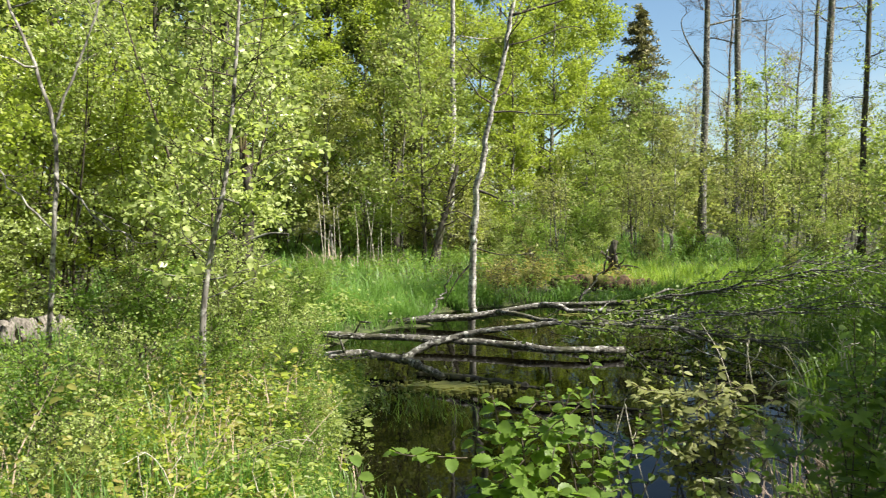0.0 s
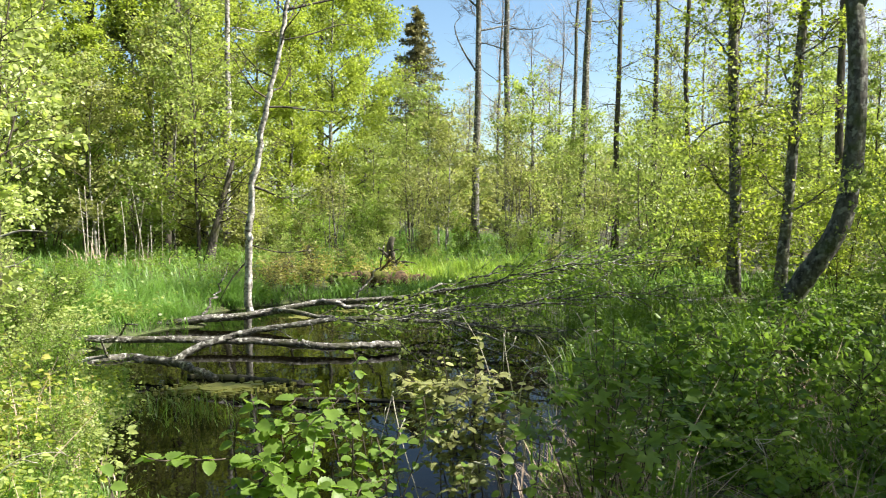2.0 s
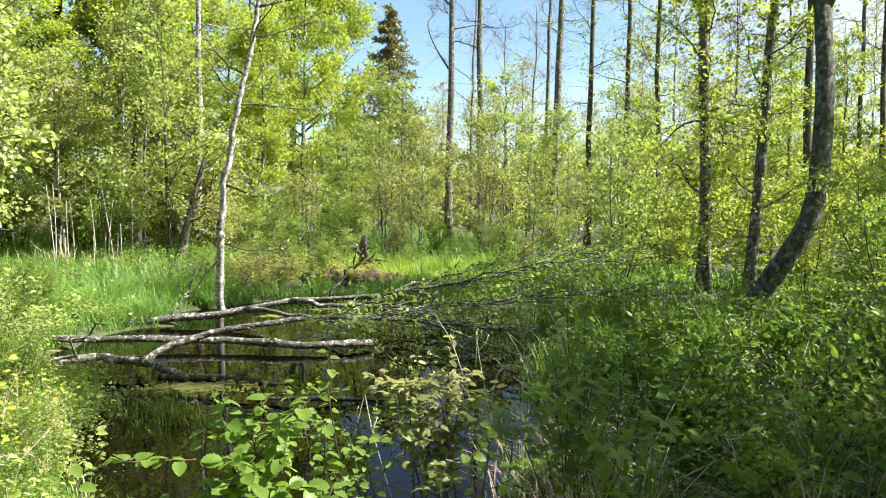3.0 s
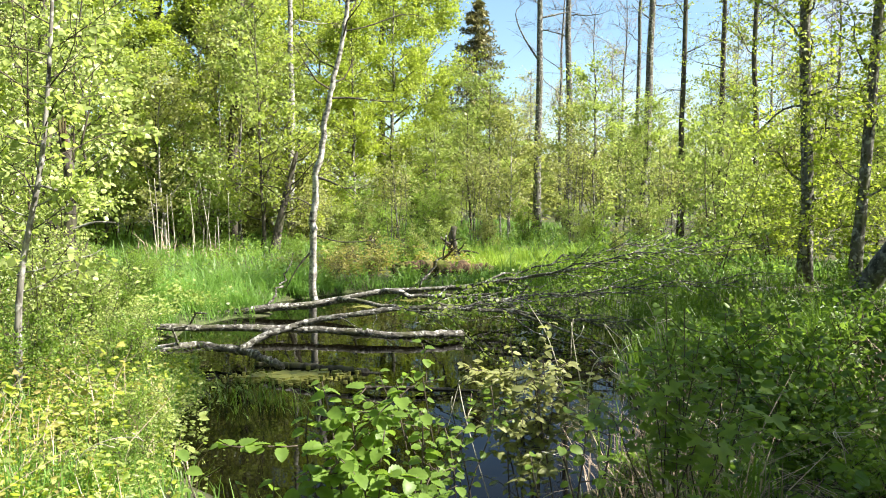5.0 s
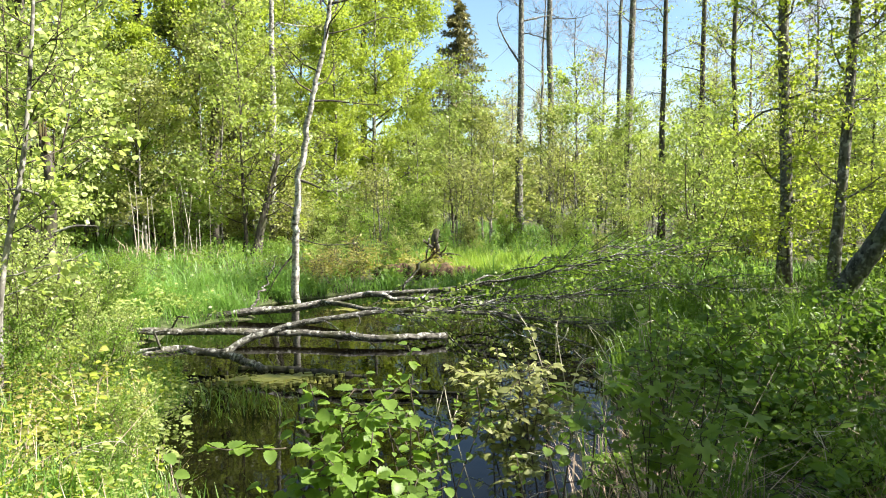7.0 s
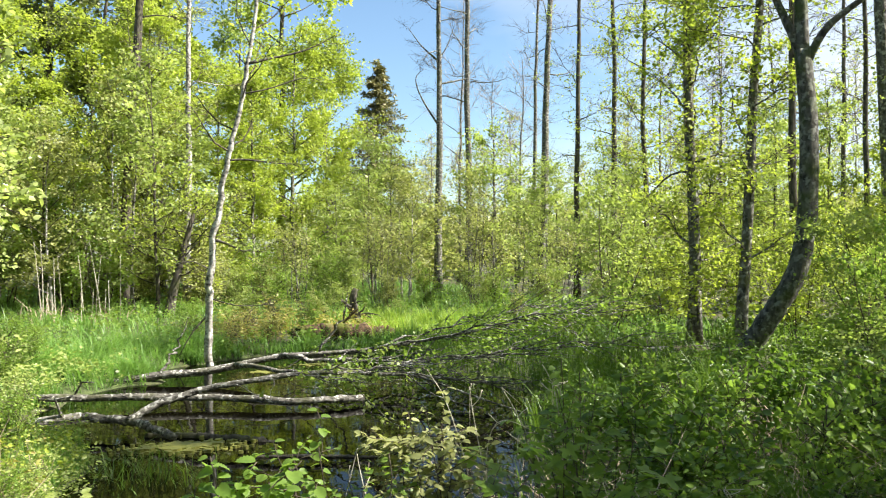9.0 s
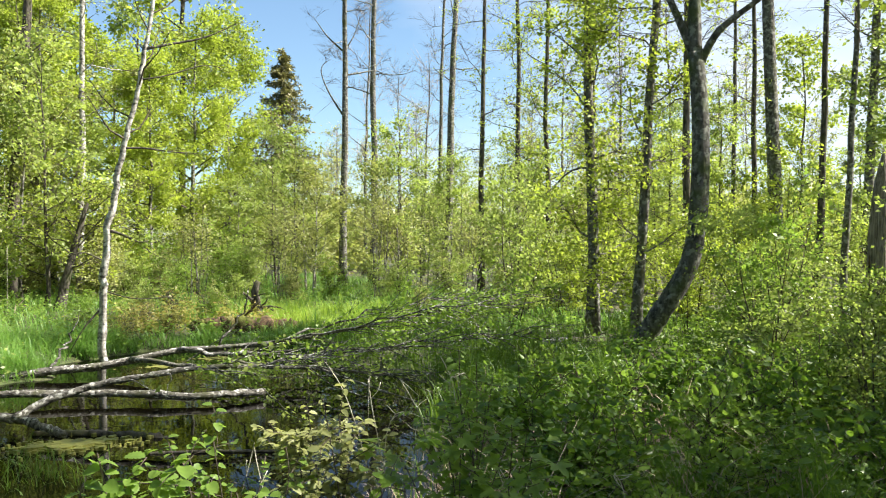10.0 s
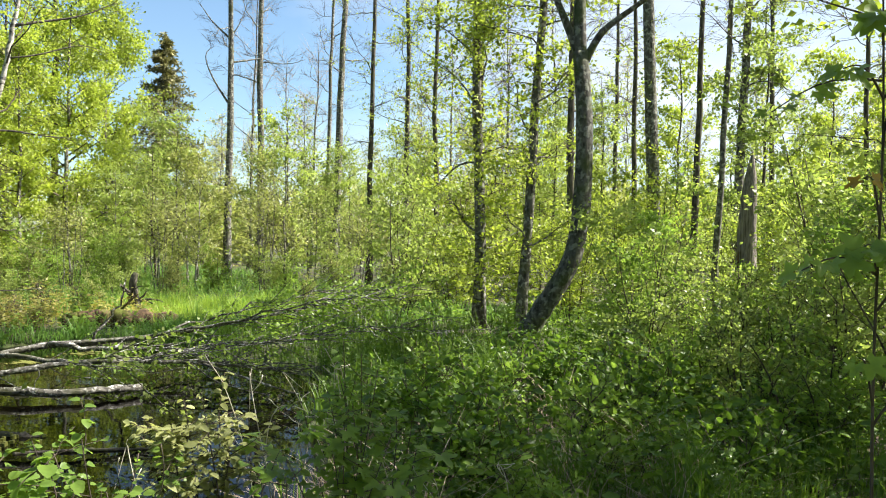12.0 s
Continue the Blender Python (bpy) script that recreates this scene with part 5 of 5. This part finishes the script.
# ---- duckweed ----
def algae():
    rng = np.random.default_rng(12)
    m, nt, bsdf, out = material("algae_film")
    film = noise_tex(nt, 9.0, 6.0)
    nt.links.new(ramp(nt, film.outputs[0], (0.3, (0.08, 0.085, 0.014)), (0.7, (0.22, 0.22, 0.045))).outputs[0], bsdf.inputs["Base Color"])
    bsdf.inputs["Roughness"].default_value = 0.6
    bump(nt, bsdf, film.outputs[0], 0.5, 0.004)
    for cx, cy, rx, ry, n in ((0.08, 9.2, 0.62, 0.3, 420), (2.6, 15.4, 0.6, 0.3, 160), (1.5, 14.7, 0.4, 0.2, 90)):
        bm = bmesh.new()
        for k in range(n):
            d = abs(rng.normal()) * 0.75
            a, r = rng.uniform(0, 6.28), rng.uniform(0.02, 0.11) * max(0.25, 1.25 - d)
            px, py, h = cx + math.cos(a) * d * rx, cy + math.sin(a) * d * ry, 0.004 + 0.0001 * k
            rim = [bm.verts.new((px + r * f * math.cos(q), py + r * f * math.sin(q) * 0.8, h)) for q, f in ((j * 0.698, rng.uniform(0.7, 1.3)) for j in range(9))]
            foot = [bm.verts.new((v.co.x, v.co.y, -0.002)) for v in rim]
            bm.faces.new(rim)
            for j in range(9):
                bm.faces.new((foot[j], foot[(j + 1) % 9], rim[(j + 1) % 9], rim[j]))
        me = bpy.data.meshes.new("algae_film")
        bm.to_mesh(me)
        bm.free()
        me.materials.append(m)
        tagged(new("algae_film", me), "yellow-green film of algae on the water", "algae", kind="stuff")


algae()


# ---- the near plants, leaf by leaf ----
def leaf_shape(name, mat, wide=0.9):
    """One leaf of unit length in its own plane, with a toothed rim and a folded midrib."""
    bm = bmesh.new()
    n = 13
    rim_l, rim_r, rib = [], [], []
    for k in range(n):
        u = k / (n - 1)
        w = math.sin(math.pi * u ** 0.78) ** 0.5 * (1.02 - 0.22 * u * u) * wide * 0.5 if 0 < k < n - 1 else 0.02
        w *= 1 + (0.07 if k % 2 else -0.06)
        sag = -0.20 * u * u
        ripple = 0.022 if k % 2 else -0.022
        reach = u - 0.16 * (1 - u) ** 2 + 0.10 * w
        rib.append(bm.verts.new((u, 0, sag)))
        rim_l.append(bm.verts.new((reach, w, sag + 0.26 * w + ripple)))
        rim_r.append(bm.verts.new((reach, -w, sag + 0.20 * w + ripple)))
    for k in range(n - 1):
        bm.faces.new((rib[k], rib[k + 1], rim_l[k + 1], rim_l[k]))
        bm.faces.new((rib[k + 1], rib[k], rim_r[k], rim_r[k + 1]))
    me = bpy.data.meshes.new(name)
    bm.to_mesh(me)
    bm.free()
    for p in me.polygons:
        p.use_smooth = True
    me.materials.append(mat)
    return me


def palmate_leaf(name, mat):
    """A maple leaf of unit length: five pointed lobes round the stalk's end, folded along the middle."""
    bm = bmesh.new()
    hub = bm.verts.new((0.12, 0, 0))
    rim = []
    for deg, r in ((-150, 0.30), (-118, 0.56), (-88, 0.40), (-62, 0.84), (-47, 0.74), (-28, 0.46), (-14, 0.80), (0, 1.0), (14, 0.80), (28, 0.46), (47, 0.74), (62, 0.84), (88, 0.40), (118, 0.56), (150, 0.30)):
        a = radians(deg)
        x, y = 0.12 + r * 0.88 * math.cos(a), r * 0.80 * math.sin(a)
        rim.append(bm.verts.new((x, y, 0.24 * abs(y) - 0.22 * x * x - 0.1 * y * y)))
    for p, q in zip(rim, rim[1:]):
        bm.faces.new((hub, p, q))
    me = bpy.data.meshes.new(name)
    bm.to_mesh(me)
    bm.free()
    for p in me.polygons:
        p.use_smooth = True
    me.materials.append(mat)
    return me


HAZEL_LEAF, MAPLE_LEAF = leaf_shape("leaf", LEAF_HAZEL), palmate_leaf("leaf", LEAF_HAZEL)
YELLOW_LEAF, PALE_LEAF = palmate_leaf("leaf", LEAF_YELLOW), leaf_shape("leaf", LEAF_PALE, 0.6)


def leaf_pose(p, way, face, size):
    way = Vector(way).normalized()
    side = Vector(face).cross(way).normalized()
    up = way.cross(side)
    return Matrix.Translation(p) @ Matrix((way, side, up)).transposed().to_4x4() @ Matrix.Scale(size, 4)


def leafy_shrub(name, x, y, stems, leaf, size, seed, label, per=10, thick=0.006, bark=None, arms=2, droop=0.0, arch=0.0):
    """A small near shrub: stems given by their tips, each leaf a part of its own."""
    rng = np.random.default_rng(seed)
    root = new(name)
    z0 = gz(x, y)
    for tip in stems:
        tip = np.array(tip, dtype=float) - (x, y, z0)
        foot = np.array((rng.normal() * 0.05, rng.normal() * 0.05, -0.05))
        line = smooth_line([foot, foot * 0.6 + tip * 0.4 + rng.normal(size=3) * 0.03 + (0, 0, arch), foot * 0.15 + tip * 0.85 + rng.normal(size=3) * 0.03, tip], 12)
        lines = [(line, np.linspace(thick, 0.002, 12))]
        for k in range(arms):
            b = along(line, rng.uniform(0.45, 0.9))
            t = wander(b, rng.normal(size=3) * (1, 1, 0.4) + (0, 0, 0.3), rng.uniform(0.12, 0.3), 5, 0.12, rng)
            lines.append((t, np.linspace(thick * 0.5, 0.0015, 6)))
        stem = part("stem", tube_mesh("stem", lines, bark or BARK_TWIG, 5), root)
        for t, r in lines:
            n = per if t is line else max(4, per // 2)
            for u in np.linspace(0.35 if t is line else 0.3, 1.0, n):
                p = along(t, u)
                a = rng.uniform(0, 6.28)
                way = (math.cos(a), math.sin(a), rng.uniform(-0.5, 0.25) - droop)
                face = (rng.normal() * 0.4, rng.normal() * 0.4 - 0.25, 1.0)
                ob = new("leaf", leaf)
                ob.parent = stem
                ob.matrix_basis = leaf_pose(Vector(p) + Vector(way) * 0.012, way, face, size * rng.uniform(0.4, 1.3))
    root.location = (x, y, z0)
    return finish(root, label, "shrub", "near shrubs")


leafy_shrub("hazel_shrub", 0.26, 2.62, [(0.15, 2.58, 1.42), (0.11, 2.6, 1.33), (0.24, 2.6, 1.30), (0.34, 2.58, 1.26), (0.46, 2.6, 1.30), (0.20, 2.5, 1.20), (0.12, 2.6, 1.16), (0.32, 2.5, 1.14), (0.25, 2.45, 1.08), (0.40, 2.5, 1.08)],
            HAZEL_LEAF, 0.045, 1, "young hazel shrub with broad bright green leaves", 26, 0.005, None, 3)
leafy_shrub("hazel_shrub", -0.1, 2.75, [(-0.12, 2.7, 1.08), (0.0, 2.7, 1.08), (-0.25, 2.75, 1.04), (0.06, 2.65, 1.04)], HAZEL_LEAF, 0.042, 2, "low hazel shrub with broad green leaves", 11)
leafy_shrub("pale_shrub", 1.2, 3.82, [(1.15, 3.82, 1.30), (1.22, 3.8, 1.22), (1.08, 3.85, 1.27), (1.25, 3.75, 1.05), (1.1, 3.85, 1.1), (1.02, 3.8, 1.18), (1.16, 3.8, 0.95), (1.22, 3.78, 0.85), (0.98, 3.9, 1.12)], PALE_LEAF, 0.039, 3, "thin brown-stemmed shrub with small pale leaves", 28, 0.005, None, 9)
leafy_shrub("currant_shrub", 0.75, 3.6, [(0.62, 3.6, 1.22), (0.85, 3.65, 1.1), (0.70, 3.5, 1.0), (0.95, 3.7, 1.12), (0.5, 3.6, 1.12), (0.48, 4.05, 1.13), (0.56, 4.0, 1.08), (0.62, 3.9, 0.96), (0.81, 3.9, 0.95), (0.86, 3.9, 0.82), (0.74, 3.85, 0.92)], HAZEL_LEAF, 0.036, 4, "straggling shrub with small green leaves over the pond", 14, 0.004)
leafy_shrub("maple_shoot", 1.85, 3.65, [(1.58, 3.67, 1.20), (1.75, 3.6, 1.15), (1.95, 3.5, 1.10), (2.05, 3.45, 1.02), (1.5, 3.7, 1.0), (1.8, 3.55, 0.95), (1.68, 3.6, 1.05), (1.9, 3.4, 0.9)], MAPLE_LEAF, 0.085, 5, "young maple shoots with broad green leaves", 11, 0.004)
leafy_shrub("bank_shrub", 1.98, 3.8, [(1.82, 3.77, 1.50), (1.90, 3.74, 1.44), (1.98, 3.72, 1.36), (2.05, 3.66, 1.18), (1.75, 3.8, 1.26), (1.86, 3.75, 1.20), (2.12, 3.62, 1.12), (1.80, 3.78, 1.34)], HAZEL_LEAF, 0.038, 10, "upright shrub with fresh green leaves on the bank", 15, 0.0035, None, 4)
leafy_shrub("maple_shoot", 1.35, 3.5, [(1.3, 3.5, 1.0), (1.45, 3.55, 0.95), (1.2, 3.45, 0.92), (1.4, 3.4, 0.85), (1.05, 3.4, 0.88)], HAZEL_LEAF, 0.045, 6, "young green shoots at the water's edge", 9)
def maple_sapling():
    """A maple sapling beside the path: one upright stem, side twigs with a few broad leaves each."""
    rng = np.random.default_rng(7)
    x, y = 2.32, 1.38
    z = gz(x, y)
    root = new("maple_sapling")
    line = smooth_line([(0, 0, -0.05), (0.02, 0.01, 0.6), (-0.01, 0.0, 1.3), (0.01, -0.01, 1.9), (0.0, 0.0, 2.5)], 20)
    part("stem", tube_mesh("stem", [(line, np.linspace(0.006, 0.0025, 20))], BARK_TWIG, 7), root)
    for u, tip, count, size, leaf in ((0.86, (2.28, 1.36, 2.62), 8, 0.09, MAPLE_LEAF), (0.80, (2.16, 1.38, 2.46), 5, 0.075, MAPLE_LEAF), (0.80, (2.42, 1.24, 2.50), 5, 0.09, MAPLE_LEAF), (0.74, (2.30, 1.34, 2.33), 2, 0.06, YELLOW_LEAF),
                                      (0.66, (2.24, 1.36, 2.18), 2, 0.06, YELLOW_LEAF), (0.60, (2.20, 1.34, 1.99), 8, 0.10, MAPLE_LEAF), (0.60, (2.06, 1.42, 1.93), 8, 0.085, MAPLE_LEAF), (0.56, (2.36, 1.22, 1.94), 8, 0.10, MAPLE_LEAF),
                                      (0.44, (2.42, 1.30, 1.60), 4, 0.08, MAPLE_LEAF), (0.46, (2.22, 1.36, 1.70), 4, 0.08, MAPLE_LEAF), (0.82, (2.31, 1.72, 2.40), 6, 0.062, MAPLE_LEAF)):
        start = along(line, u)
        end = np.array(tip) - (x, y, z)
        twig = smooth_line([start, start * 0.5 + end * 0.5 + (0, 0, 0.06), end], 8)
        arm = part("twig", tube_mesh("twig", [(twig, np.linspace(0.004, 0.0016, 8))], BARK_TWIG, 5), root)
        for k in range(count):
            a = rng.uniform(0, 6.28)
            way = (math.cos(a), math.sin(a), rng.uniform(-0.9, -0.1))
            ob = new("leaf", leaf)
            ob.parent = arm
            ob.matrix_basis = leaf_pose(Vector(along(twig, 1.0 - 0.09 * k)) + Vector(way) * 0.02, way, (rng.normal() * 0.4 - 0.6, rng.normal() * 0.4 - 0.4, 0.6), size * rng.uniform(0.55, 1.0))
    root.location = (x, y, z)
    finish(root, "maple sapling with broad green and a few yellow leaves", "tree")


maple_sapling()


def canes():
    """Dry pale stalks that arch over the near bank."""
    rng = np.random.default_rng(19)
    spots = [((1.75, 4.1), (1.45, 4.05, 1.38)), ((1.9, 3.9), (1.83, 3.92, 1.38)), ((1.95, 4.0), (1.85, 3.95, 1.42)), ((1.6, 4.2), (1.29, 4.12, 1.36)), ((2.0, 3.9), (1.58, 4.03, 1.36)),
             ((1.75, 3.9), (1.62, 4.0, 1.2)), ((1.5, 4.0), (1.2, 4.1, 0.95)), ((2.1, 4.2), (1.75, 4.1, 1.1)), ((1.4, 3.7), (1.25, 3.6, 0.85)), ((2.3, 4.0), (2.05, 3.9, 0.95)),
             ((1.2, 4.3), (0.95, 4.4, 1.0)), ((2.6, 4.2), (2.3, 4.0, 0.8)), ((3.0, 4.0), (2.8, 3.9, 0.75)), ((-0.9, 4.6), (-0.7, 4.5, 0.75)), ((-1.3, 4.2), (-1.5, 4.1, 0.8))]
    for (x, y), tip in spots:
        z = gz(x, y)
        top = np.array(tip) - (x, y, z)
        side = rng.normal(size=3) * (0.14, 0.05, 0.0)
        line = smooth_line([(0, 0, -0.05), top * 0.5 + side + (0, 0, 0.12), top * 0.9 + side * 0.5 + (0, 0, 0.05), top, top + rng.normal(size=3) * 0.12 + (0.1, 0, -0.12)], 14)
        lines = [(line, np.linspace(0.0034, 0.0014, 14))] + grow_twigs([(line, None)], 3, 0.12, rng, thick=0.0018)
        ob = new("dry_cane", tube_mesh("dry_cane", lines, WOOD_DRY, 5))
        ob.location = (x, y, z)
        tagged(ob, "pale dry cane arching over the bank", "cane", "dry canes")


canes()
